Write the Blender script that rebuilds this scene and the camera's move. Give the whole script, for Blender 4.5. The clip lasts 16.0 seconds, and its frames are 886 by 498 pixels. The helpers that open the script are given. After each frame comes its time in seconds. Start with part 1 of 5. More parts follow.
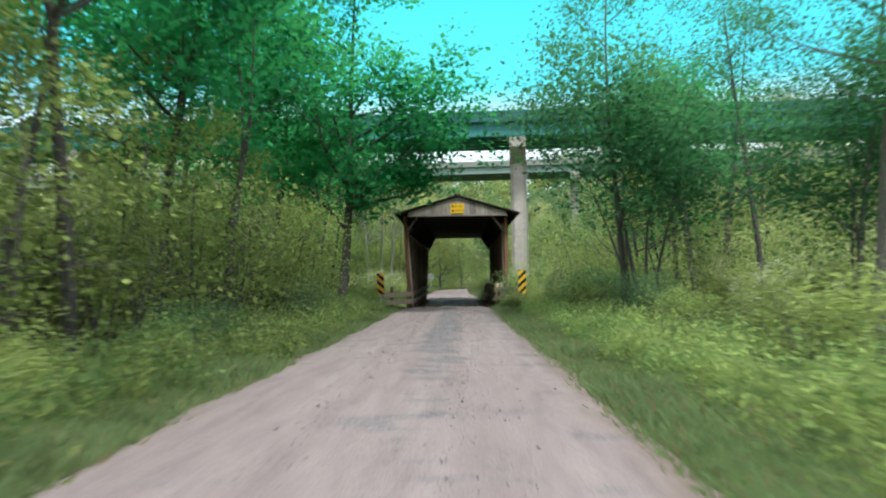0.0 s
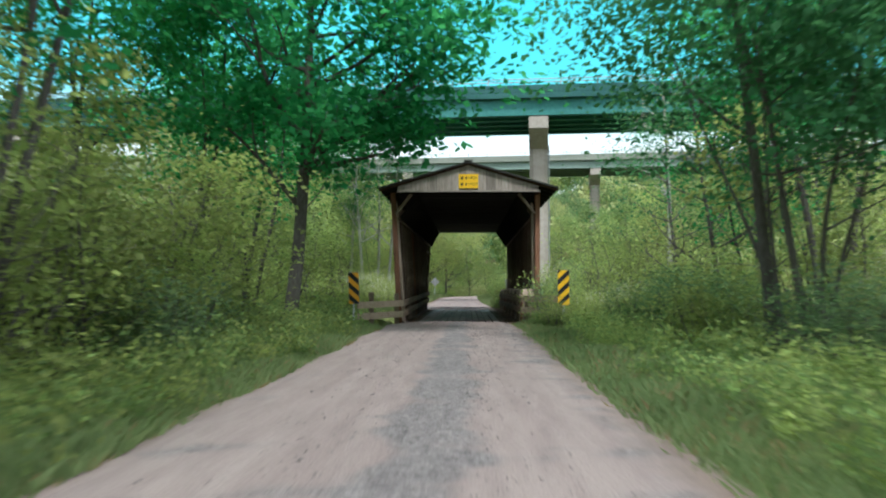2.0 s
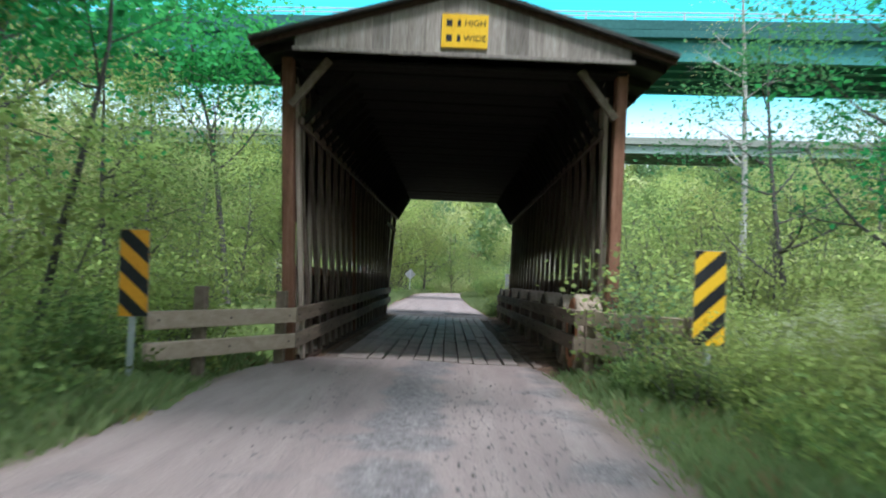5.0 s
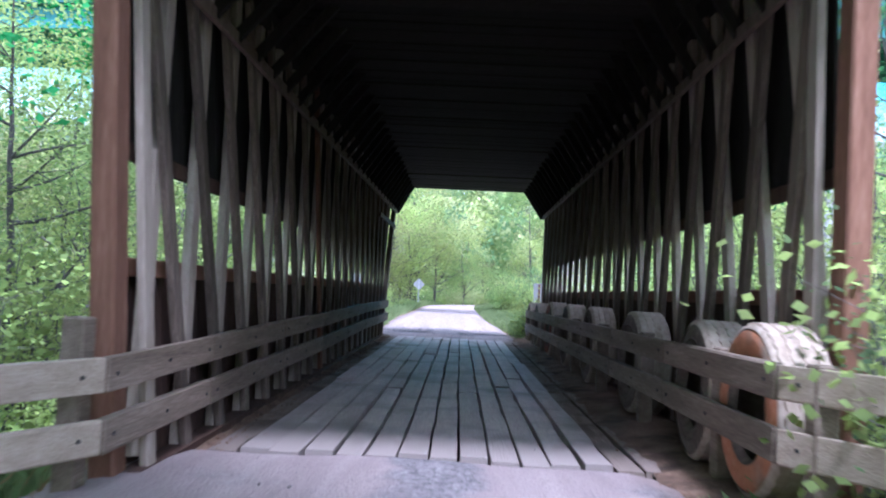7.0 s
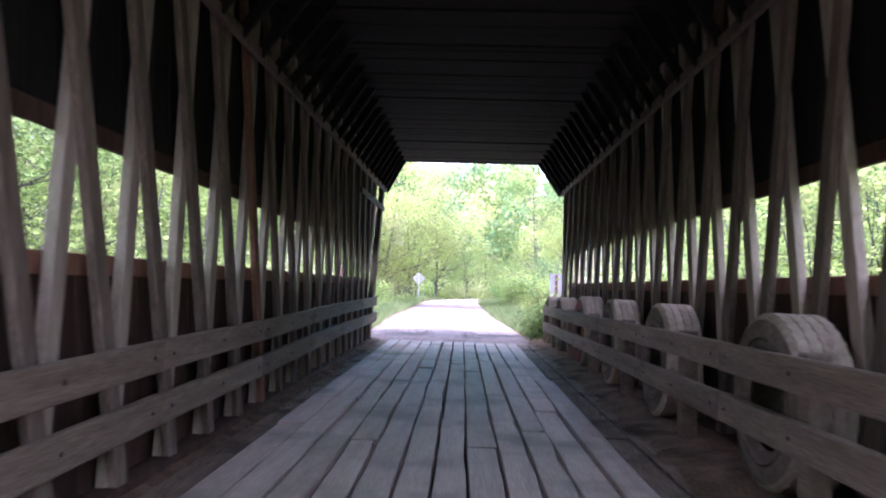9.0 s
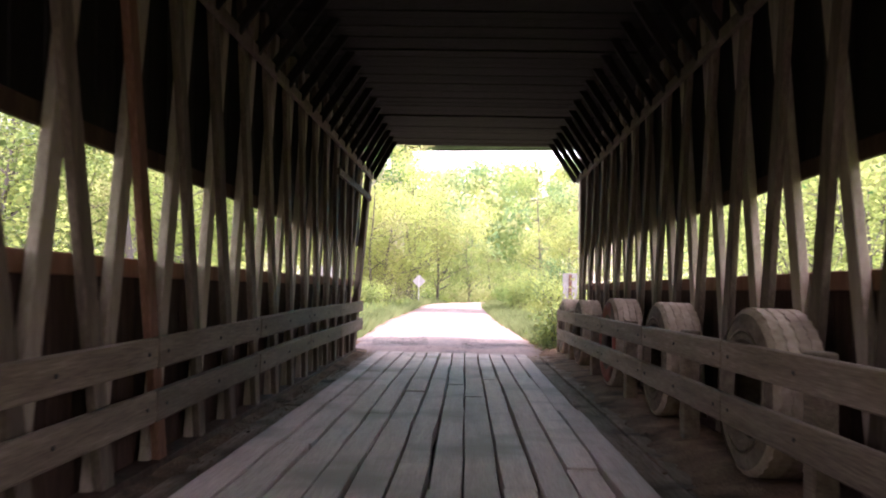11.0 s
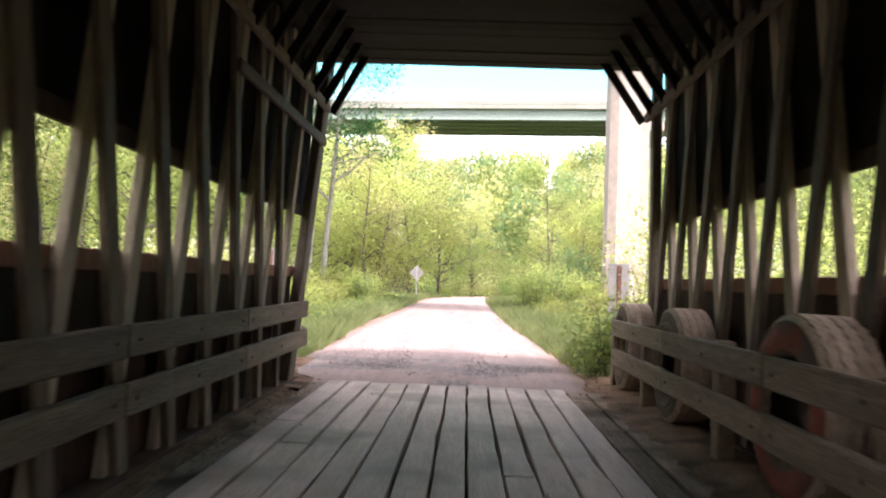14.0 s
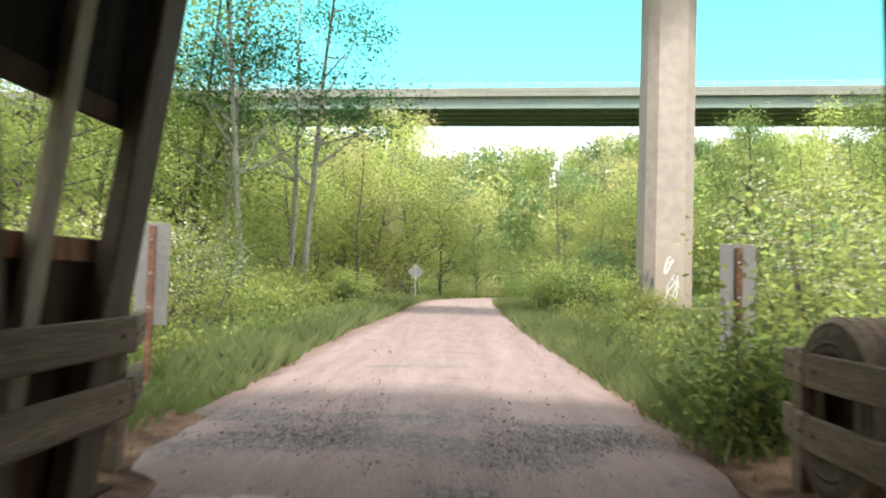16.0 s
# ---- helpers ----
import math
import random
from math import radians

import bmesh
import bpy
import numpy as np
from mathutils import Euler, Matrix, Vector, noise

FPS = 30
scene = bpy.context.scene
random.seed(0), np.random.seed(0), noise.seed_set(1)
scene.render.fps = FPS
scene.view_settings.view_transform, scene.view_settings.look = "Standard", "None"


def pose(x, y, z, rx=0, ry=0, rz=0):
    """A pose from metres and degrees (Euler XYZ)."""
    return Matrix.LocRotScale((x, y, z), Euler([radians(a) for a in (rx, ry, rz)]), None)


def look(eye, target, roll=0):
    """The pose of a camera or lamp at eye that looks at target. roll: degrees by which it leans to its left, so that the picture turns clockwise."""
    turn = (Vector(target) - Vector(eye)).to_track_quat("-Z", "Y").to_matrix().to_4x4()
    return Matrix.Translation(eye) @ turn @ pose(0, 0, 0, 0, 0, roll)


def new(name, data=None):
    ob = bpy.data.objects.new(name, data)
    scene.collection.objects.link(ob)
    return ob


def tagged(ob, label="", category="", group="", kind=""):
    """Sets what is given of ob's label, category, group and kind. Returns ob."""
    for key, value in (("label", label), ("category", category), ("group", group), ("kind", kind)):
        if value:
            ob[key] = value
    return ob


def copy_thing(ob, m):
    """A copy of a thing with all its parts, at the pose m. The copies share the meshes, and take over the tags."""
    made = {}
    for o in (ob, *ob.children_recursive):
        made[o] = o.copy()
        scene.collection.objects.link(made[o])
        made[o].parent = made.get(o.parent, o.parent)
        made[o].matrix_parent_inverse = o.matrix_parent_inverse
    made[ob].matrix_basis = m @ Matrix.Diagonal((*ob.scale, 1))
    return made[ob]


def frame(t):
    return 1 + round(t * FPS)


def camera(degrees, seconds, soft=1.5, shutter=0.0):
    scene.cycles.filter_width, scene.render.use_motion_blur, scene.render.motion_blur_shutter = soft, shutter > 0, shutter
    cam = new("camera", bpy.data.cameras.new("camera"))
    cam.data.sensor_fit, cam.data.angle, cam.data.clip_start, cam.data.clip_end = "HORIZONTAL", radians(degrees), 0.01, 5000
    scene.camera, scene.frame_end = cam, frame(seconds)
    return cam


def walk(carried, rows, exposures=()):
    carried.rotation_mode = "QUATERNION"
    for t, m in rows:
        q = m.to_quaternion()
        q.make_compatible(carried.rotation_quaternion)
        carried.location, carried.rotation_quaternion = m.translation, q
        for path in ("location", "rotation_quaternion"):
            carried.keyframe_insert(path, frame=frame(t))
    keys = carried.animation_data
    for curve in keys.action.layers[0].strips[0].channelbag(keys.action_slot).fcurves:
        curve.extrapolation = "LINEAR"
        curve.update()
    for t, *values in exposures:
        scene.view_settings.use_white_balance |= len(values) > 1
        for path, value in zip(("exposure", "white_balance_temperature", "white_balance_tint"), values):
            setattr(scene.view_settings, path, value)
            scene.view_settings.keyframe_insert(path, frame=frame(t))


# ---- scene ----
cam = camera(57.9, 16.0, 2.0, 0.8)
PATH = [
    (0, (0.343, -32.697, 1.125), (0.302, -30.699, 1.204), -0.7),
    (0.5, (0.368, -30.112, 1.059), (0.312, -28.115, 1.141), -0.3),
    (1, (0.333, -27.54, 1.043), (0.274, -25.543, 1.132), -0.2),
    (1.5, (0.237, -25.067, 1.057), (0.182, -23.07, 1.149), -0.1),
    (2, (0.223, -22.791, 1.058), (0.164, -20.794, 1.153), 0.0),
    (2.5, (0.169, -20.421, 1.063), (0.107, -18.424, 1.151), 1.4),
    (3, (0.148, -17.98, 1.081), (0.088, -15.983, 1.173), 2.2),
    (3.5, (0.157, -15.689, 1.087), (0.115, -13.691, 1.182), 2.5),
    (4, (0.191, -13.54, 1.098), (0.179, -11.542, 1.188), 2.87),
    (4.2, (0.24, -12.734, 1.095), (0.23, -10.736, 1.169), 2.5),
    (6.5, (0.162, -5.063, 1.069), (0.127, -3.065, 1.175), 3.15),
    (7, (0.158, -4.053, 1.094), (0.111, -2.056, 1.201), 2.75),
    (7.5, (0.164, -3.192, 1.112), (0.11, -1.195, 1.21), 2.75),
    (8, (0.177, -2.293, 1.11), (0.12, -0.295, 1.203), 2.02),
    (8.5, (0.17, -1.49, 1.109), (0.115, 0.507, 1.199), 2.7),
    (9, (0.135, -0.689, 1.095), (0.085, 1.309, 1.187), 1.64),
    (11.5, (0.188, 2.239, 1.066), (0.131, 4.236, 1.167), 1.23),
    (12, (0.161, 2.972, 1.071), (0.113, 4.969, 1.172), 1.48),
    (12.5, (0.192, 3.827, 1.082), (0.14, 5.825, 1.169), 1.09),
    (13, (0.176, 4.697, 1.08), (0.126, 6.695, 1.176), 1.5),
    (13.5, (0.163, 5.625, 1.082), (0.105, 7.622, 1.187), 1.77),
    (14, (0.164, 6.642, 1.103), (0.1, 8.64, 1.184), 2.15),
    (14.5, (0.141, 7.794, 1.087), (0.075, 9.792, 1.179), 2.36),
    (15, (0.139, 8.982, 1.084), (0.066, 10.978, 1.19), 1.97),
    (15.5, (0.119, 10.241, 1.07), (0.044, 12.238, 1.159), 1.59),
    (16, (0.072, 11.418, 1.053), (0.001, 13.415, 1.136), 1.79),
]
walk(cam, [(t, look(a, b, r)) for t, a, b, r in PATH],
     [(0, 0.67, 5650, 1), (4.2, 0.8, 5500, 0), (6.5, 1.68, 4750, 19), (7.5, 2.25, 4600, 23), (8.5, 2.62, 4900, 32), (9.0, 2.65, 5050, 36), (11.5, 2.5, 6350, 40),
      (14.0, 2.22, 6500, 29), (15.0, 1.96, 6500, 25), (16.0, 1.42, 6500, 11)])

# ---- world, sun ----
SUN_EL, SUN_AZ = radians(60), radians(166)      # azimuth clockwise from +y
world = bpy.data.worlds.new("sky")
scene.world = world
world.use_nodes = True
wn, wl = world.node_tree.nodes, world.node_tree.links
wn.clear()
w_out, w_bg = wn.new("ShaderNodeOutputWorld"), wn.new("ShaderNodeBackground")
w_sky = wn.new("ShaderNodeTexSky")
w_sky.sky_type, w_sky.sun_disc = "NISHITA", False
w_sky.sun_elevation, w_sky.sun_rotation = SUN_EL, SUN_AZ
w_scale = wn.new("ShaderNodeMix")
w_scale.data_type, w_scale.blend_type = "RGBA", "MULTIPLY"
w_scale.inputs[0].default_value = 1.0
w_scale.inputs[7].default_value = (0.1, 0.1, 0.1, 1)
w_tc, w_sep, w_ramp = wn.new("ShaderNodeTexCoord"), wn.new("ShaderNodeSeparateXYZ"), wn.new("ShaderNodeValToRGB")
for i, (p, c) in enumerate([(0.0, (1.0, 1.0, 1.0)), (0.165, (1.0, 1.0, 1.0)), (0.235, (0.15, 0.67, 0.74)),
                            (0.34, (0.11, 0.61, 0.69)), (0.5, (0.95, 1.0, 1.0)), (1.0, (1.05, 1.05, 1.0))]):
    e = w_ramp.color_ramp.elements[i] if i < 2 else w_ramp.color_ramp.elements.new(p)
    e.position, e.color = p, (*c, 1)
w_side, w_blue = wn.new("ShaderNodeMapRange"), wn.new("ShaderNodeMix")     # cyan of the windscreen's tint band put into the sky ahead, white elsewhere
w_side.interpolation_type = "SMOOTHSTEP"
w_side.inputs[1].default_value, w_side.inputs[2].default_value = 0.15, 0.8
w_blue.data_type = "RGBA"
w_blue.inputs[6].default_value = (1.0, 1.0, 0.98, 1)
w_mix = wn.new("ShaderNodeMix")
w_mix.data_type = "RGBA"
w_mix.inputs[0].default_value = 0.9
wl.new(w_sky.outputs[0], w_scale.inputs[6])
wl.new(w_tc.outputs["Generated"], w_sep.inputs[0])
wl.new(w_sep.outputs[2], w_ramp.inputs[0])
wl.new(w_scale.outputs[2], w_mix.inputs[6])
wl.new(w_sep.outputs[1], w_side.inputs[0])
wl.new(w_side.outputs[0], w_blue.inputs[0])
wl.new(w_ramp.outputs[0], w_blue.inputs[7])
wl.new(w_blue.outputs[2], w_mix.inputs[7])
wl.new(w_mix.outputs[2], w_bg.inputs[0])
w_bg.inputs[1].default_value = 1.05
wl.new(w_bg.outputs[0], w_out.inputs[0])

sun = new("sun", bpy.data.lights.new("sun", "SUN"))
sun.data.energy, sun.data.angle, sun.data.color = 2.2, radians(10.0), (1.0, 0.93, 0.84)
to_sun = Vector((math.sin(SUN_AZ) * math.cos(SUN_EL), math.cos(SUN_AZ) * math.cos(SUN_EL), math.sin(SUN_EL)))
sun.matrix_world = look(to_sun * 200, (0, 0, 0))


# ---- materials ----
def nodes_of(name):
    m = bpy.data.materials.new(name)
    m.use_nodes = True
    n, l = m.node_tree.nodes, m.node_tree.links
    return m, n, l, n["Principled BSDF"]


def ramp_node(n, stops):
    r = n.new("ShaderNodeValToRGB")
    for i, (p, c) in enumerate(stops):
        e = r.color_ramp.elements[i] if i < 2 else r.color_ramp.elements.new(p)
        e.position, e.color = p, (*c, 1)
    return r


def surface(name, dark, mid, light, scale=3.0, fine=40.0, rough=0.85, bump=0.3, stretch=(1, 1, 1), metal=0.0,
            vary=0.25, blotch=None, gloss=0.25):
    """Two scales of noise between three colours, a relief, and a little change from piece to piece."""
    m, n, l, b = nodes_of(name)
    tc, mp = n.new("ShaderNodeTexCoord"), n.new("ShaderNodeMapping")
    mp.inputs["Scale"].default_value = stretch
    l.new(tc.outputs["Object"], mp.inputs[0])
    info = n.new("ShaderNodeObjectInfo")
    shift = n.new("ShaderNodeVectorMath")
    shift.operation = "SCALE"
    shift.inputs[0].default_value = (37.0, 53.0, 71.0)
    l.new(info.outputs["Random"], shift.inputs["Scale"])
    l.new(shift.outputs[0], mp.inputs["Location"])
    big, small = n.new("ShaderNodeTexNoise"), n.new("ShaderNodeTexNoise")
    big.inputs["Scale"].default_value, big.inputs["Detail"].default_value = scale, 5
    small.inputs["Scale"].default_value, small.inputs["Detail"].default_value = fine, 6
    l.new(mp.outputs[0], big.inputs[0])
    l.new(mp.outputs[0], small.inputs[0])
    r = ramp_node(n, [(0.3, dark), (0.52, mid), (0.72, light)])
    mixv = n.new("ShaderNodeMath")
    mixv.operation = "MULTIPLY_ADD"
    mixv.inputs[1].default_value = 0.5
    half = n.new("ShaderNodeMath")
    half.operation = "MULTIPLY"
    half.inputs[1].default_value = 0.5
    l.new(small.outputs[0], half.inputs[0])
    l.new(big.outputs[0], mixv.inputs[0])
    l.new(half.outputs[0], mixv.inputs[2])
    l.new(mixv.outputs[0], r.inputs[0])
    hsv = n.new("ShaderNodeHueSaturation")
    val = n.new("ShaderNodeMapRange")
    val.inputs[3].default_value, val.inputs[4].default_value = 1 - vary, 1 + vary
    l.new(info.outputs["Random"], val.inputs[0])
    l.new(val.outputs[0], hsv.inputs["Value"])
    l.new(r.outputs[0], hsv.inputs["Color"])
    colour = hsv.outputs[0]
    if blotch:
        spot = n.new("ShaderNodeTexNoise")
        spot.inputs["Scale"].default_value, spot.inputs["Detail"].default_value = blotch[1], 4
        l.new(tc.outputs["Object"], spot.inputs[0])
        sr = ramp_node(n, [(0.5, (0, 0, 0)), (0.66, (1, 1, 1))])
        l.new(spot.outputs[0], sr.inputs[0])
        mx = n.new("ShaderNodeMix")
        mx.data_type = "RGBA"
        l.new(sr.outputs[0], mx.inputs[0])
        l.new(colour, mx.inputs[6])
        mx.inputs[7].default_value = (*blotch[0], 1)
        colour = mx.outputs[2]
    l.new(colour, b.inputs["Base Color"])
    b.inputs["Roughness"].default_value, b.inputs["Metallic"].default_value = rough, metal
    b.inputs["Specular IOR Level"].default_value = gloss
    bp = n.new("ShaderNodeBump")
    bp.inputs["Strength"].default_value, bp.inputs["Distance"].default_value = bump, 0.02
    l.new(small.outputs[0], bp.inputs["Height"])
    l.new(bp.outputs[0], b.inputs["Normal"])
    return m


def foliage(name, dark, light, glow=0.45):
    """Leaves that let some light through, each a little different."""
    m, n, l, b = nodes_of(name)
    n.remove(b)
    geo = n.new("ShaderNodeNewGeometry")
    info = n.new("ShaderNodeObjectInfo")
    tc, noi = n.new("ShaderNodeTexCoord"), n.new("ShaderNodeTexNoise")
    noi.inputs["Scale"].default_value = 0.6
    l.new(tc.outputs["Object"], noi.inputs[0])
    a1, a2 = n.new("ShaderNodeMath"), n.new("ShaderNodeMath")
    a1.operation = a2.operation = "MULTIPLY_ADD"
    a1.inputs[1].default_value, a1.inputs[2].default_value = 0.28, 0.08
    l.new(geo.outputs["Random Per Island"], a1.inputs[0])
    a2.inputs[1].default_value = 0.75
    l.new(noi.outputs[0], a2.inputs[0])
    l.new(a1.outputs[0], a2.inputs[2])
    r = ramp_node(n, [(0.25, dark), (0.85, light)])
    l.new(a2.outputs[0], r.inputs[0])
    hsv = n.new("ShaderNodeHueSaturation")
    hr, vr = n.new("ShaderNodeMapRange"), n.new("ShaderNodeMapRange")
    hr.inputs[3].default_value, hr.inputs[4].default_value = 0.485, 0.515
    vr.inputs[3].default_value, vr.inputs[4].default_value = 0.8, 1.2
    l.new(info.outputs["Random"], hr.inputs[0])
    l.new(info.outputs["Random"], vr.inputs[0])
    l.new(hr.outputs[0], hsv.inputs["Hue"])
    l.new(vr.outputs[0], hsv.inputs["Value"])
    l.new(r.outputs[0], hsv.inputs["Color"])
    d, t, mx = n.new("ShaderNodeBsdfDiffuse"), n.new("ShaderNodeBsdfTranslucent"), n.new("ShaderNodeMixShader")
    l.new(hsv.outputs[0], d.inputs[0])
    lit = n.new("ShaderNodeMix")
    lit.data_type, lit.blend_type = "RGBA", "MULTIPLY"
    lit.inputs[0].default_value, lit.inputs[7].default_value = 1.0, (1.45, 1.45, 1.12, 1)
    l.new(hsv.outputs[0], lit.inputs[6])
    l.new(lit.outputs[2], t.inputs[0])
    mx.inputs[0].default_value = glow
    l.new(d.outputs[0], mx.inputs[1])
    l.new(t.outputs[0], mx.inputs[2])
    l.new(mx.outputs[0], n["Material Output"].inputs[0])
    return m


GRAIN = (9, 9, 0.7)
GRAIN_Y = (9, 0.7, 9)
M_TIMBER = surface("weathered_timber", (0.07, 0.05, 0.038), (0.14, 0.102, 0.079), (0.24, 0.18, 0.142), 2.0, 14, 0.8, 0.4, GRAIN)
# paler copy of the timber; light through the slots is put into its colour
M_TIMBER_LIT = surface("lit_copy_timber", (0.25, 0.19, 0.15), (0.38, 0.3, 0.245), (0.48, 0.39, 0.325), 2.0, 14, 0.8, 0.4, GRAIN, vary=0.15)
M_RED = surface("red_brown_timber", (0.13, 0.06, 0.038), (0.23, 0.11, 0.07), (0.32, 0.175, 0.12), 2.0, 14, 0.85, 0.4, GRAIN)
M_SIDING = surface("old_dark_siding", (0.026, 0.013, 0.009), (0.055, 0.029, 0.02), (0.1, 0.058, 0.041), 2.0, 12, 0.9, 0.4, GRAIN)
# shade and windscreen tint up under the roof, painted as near-black wood
M_UNDER = surface("shade_black_roof_timber", (0.006, 0.005, 0.004), (0.013, 0.01, 0.008), (0.026, 0.021, 0.017), 2.0, 12, 0.95, 0.4, GRAIN)
M_GABLE = surface("grey_gable_board", (0.16, 0.13, 0.115), (0.3, 0.25, 0.22), (0.42, 0.38, 0.35), 2.0, 12, 0.85, 0.4, GRAIN, vary=0.3)
M_PLANK = surface("worn_deck_plank", (0.38, 0.285, 0.255), (0.51, 0.392, 0.36), (0.61, 0.482, 0.445), 1.5, 9, 0.72, 0.35, GRAIN_Y, vary=0.13, blotch=((0.31, 0.25, 0.212), 1.1), gloss=0.3)
M_DIRTY = surface("dirt_stained_plank", (0.12, 0.08, 0.057), (0.24, 0.17, 0.13), (0.36, 0.275, 0.225), 1.5, 9, 0.95, 0.6, GRAIN_Y, vary=0.15, blotch=((0.07, 0.045, 0.03), 1.4))
M_RAIL = surface("silvered_rail_board", (0.11, 0.078, 0.056), (0.19, 0.14, 0.105), (0.29, 0.225, 0.175), 1.5, 10, 0.8, 0.35, GRAIN_Y, vary=0.15)
# approach boards: daylight and windscreen haze put into a paler copy
M_RAIL_PALE = surface("haze_paled_rail_board", (0.27, 0.2, 0.145), (0.4, 0.305, 0.23), (0.5, 0.4, 0.31), 1.5, 10, 0.8, 0.35, GRAIN_Y, vary=0.12)
# inner left boards: shade inside the bridge put into a darker copy
M_RAIL_D = surface("shaded_rail_board", (0.075, 0.054, 0.038), (0.13, 0.097, 0.072), (0.2, 0.155, 0.12), 1.5, 10, 0.8, 0.35, GRAIN_Y, vary=0.15)
M_ROOF = surface("dark_roof_sheet", (0.02, 0.019, 0.018), (0.04, 0.037, 0.034), (0.075, 0.068, 0.06), 1.5, 12, 0.7, 0.3)
M_CONC = surface("weathered_concrete", (0.33, 0.285, 0.25), (0.42, 0.365, 0.325), (0.5, 0.44, 0.395), 0.25, 4, 0.85, 0.06, vary=0.04, blotch=((0.35, 0.295, 0.25), 0.3))
M_RUSTPOST = surface("rusted_steel_post", (0.07, 0.045, 0.035), (0.17, 0.085, 0.055), (0.3, 0.2, 0.16), 6, 30, 0.8, 0.3)
# teal of the windscreen's tint band put into the near viaduct's colours
M_DECKC = surface("windscreen_tinted_girder", (0.045, 0.16, 0.15), (0.065, 0.215, 0.2), (0.09, 0.26, 0.245), 0.25, 5, 0.7, 0.1, vary=0.04)
M_PARAPET = surface("windscreen_tinted_parapet", (0.03, 0.095, 0.09), (0.045, 0.125, 0.12), (0.06, 0.16, 0.15), 0.3, 6, 0.85, 0.1, vary=0.04)
# far viaduct: beige-grey tones with part of the windscreen tint mixed in
M_FARGIRD = surface("part_tinted_far_girder", (0.16, 0.215, 0.19), (0.22, 0.28, 0.25), (0.28, 0.34, 0.305), 0.25, 5, 0.7, 0.1, vary=0.04)
M_FARPARA = surface("part_tinted_far_concrete", (0.18, 0.195, 0.165), (0.25, 0.26, 0.225), (0.31, 0.32, 0.28), 0.3, 6, 0.85, 0.1, vary=0.04)
M_STEEL = surface("galvanised_steel", (0.3, 0.31, 0.32), (0.42, 0.43, 0.44), (0.52, 0.53, 0.54), 2, 30, 0.5, 0.1, metal=0.6, vary=0.05)
M_SIGNBACK = surface("sheet_aluminium", (0.2, 0.195, 0.2), (0.28, 0.275, 0.28), (0.36, 0.35, 0.35), 2, 25, 0.5, 0.05, metal=0.3, vary=0.05)
M_YELLOW = surface("yellow_reflective_sheet", (0.75, 0.4, 0.01), (0.85, 0.5, 0.015), (0.9, 0.56, 0.03), 2, 30, 0.5, 0.02, vary=0.03)
M_ORANGE = surface("faded_amber_sheet", (0.62, 0.26, 0.015), (0.75, 0.34, 0.02), (0.8, 0.4, 0.03), 2, 30, 0.5, 0.02, vary=0.03)
M_BLACK = surface("black_sign_ink", (0.012, 0.012, 0.014), (0.02, 0.02, 0.022), (0.035, 0.035, 0.037), 4, 30, 0.6, 0.02)
M_RUBBER = surface("dusty_tyre_rubber", (0.24, 0.175, 0.13), (0.38, 0.295, 0.23), (0.49, 0.4, 0.325), 4, 22, 0.9, 0.3, vary=0.1)
M_RUBBER_S = surface("dust_covered_sidewall", (0.075, 0.055, 0.043), (0.14, 0.106, 0.083), (0.23, 0.18, 0.145), 4, 22, 0.9, 0.2, vary=0.1)
M_RUBBER_R = surface("dull_red_rubber", (0.12, 0.04, 0.03), (0.22, 0.06, 0.042), (0.27, 0.12, 0.09), 5, 30, 0.85, 0.2, blotch=((0.1, 0.075, 0.06), 3.0))
M_RUST = surface("orange_faded_band", (0.3, 0.11, 0.05), (0.42, 0.17, 0.085), (0.48, 0.28, 0.18), 4, 20, 0.85, 0.2, blotch=((0.2, 0.14, 0.1), 3.0))
M_BARK = surface("grey_brown_bark", (0.055, 0.046, 0.042), (0.115, 0.1, 0.094), (0.19, 0.17, 0.16), 3, 25, 0.95, 0.8, (1, 1, 0.3))
M_BIRCH = surface("pale_bark", (0.2, 0.18, 0.15), (0.45, 0.43, 0.39), (0.62, 0.6, 0.56), 2.5, 14, 0.9, 0.3, (1, 1, 0.5))
M_STONE = surface("loose_gravel", (0.09, 0.08, 0.082), (0.18, 0.16, 0.16), (0.3, 0.27, 0.26), 6, 40, 0.9, 0.2)
M_DIRT = surface("loose_brown_dirt", (0.08, 0.046, 0.03), (0.19, 0.115, 0.076), (0.33, 0.22, 0.155), 3.5, 45, 1.0, 1.6, blotch=((0.06, 0.038, 0.026), 2.2))
M_WHITE = surface("white_spray_paint", (0.48, 0.46, 0.44), (0.58, 0.56, 0.54), (0.66, 0.64, 0.63), 3, 30, 0.8, 0.02)
M_BLUEPAINT = surface("blue_grey_spray_paint", (0.1, 0.12, 0.17), (0.16, 0.18, 0.24), (0.24, 0.25, 0.3), 3, 30, 0.8, 0.02)
L_YELLOW = foliage("yellow_green_leaf", (0.18, 0.218, 0.072), (0.37, 0.418, 0.165), 0.65)
L_GREEN = foliage("mid_green_leaf", (0.1, 0.155, 0.064), (0.26, 0.335, 0.14), 0.7)
# high crowns: windscreen tint put into these two cooler leaf colours
L_DEEP = foliage("tint_cooled_green_leaf", (0.03, 0.155, 0.058), (0.085, 0.32, 0.115), 0.66)
L_SHADE = foliage("tint_cooled_blue_green_leaf", (0.035, 0.11, 0.05), (0.1, 0.23, 0.1), 0.55)
L_DARK = foliage("dark_shrub_leaf", (0.07, 0.13, 0.07), (0.2, 0.275, 0.14), 0.6)
L_PALE = foliage("pale_spring_leaf", (0.21, 0.215, 0.11), (0.45, 0.445, 0.25), 0.7)
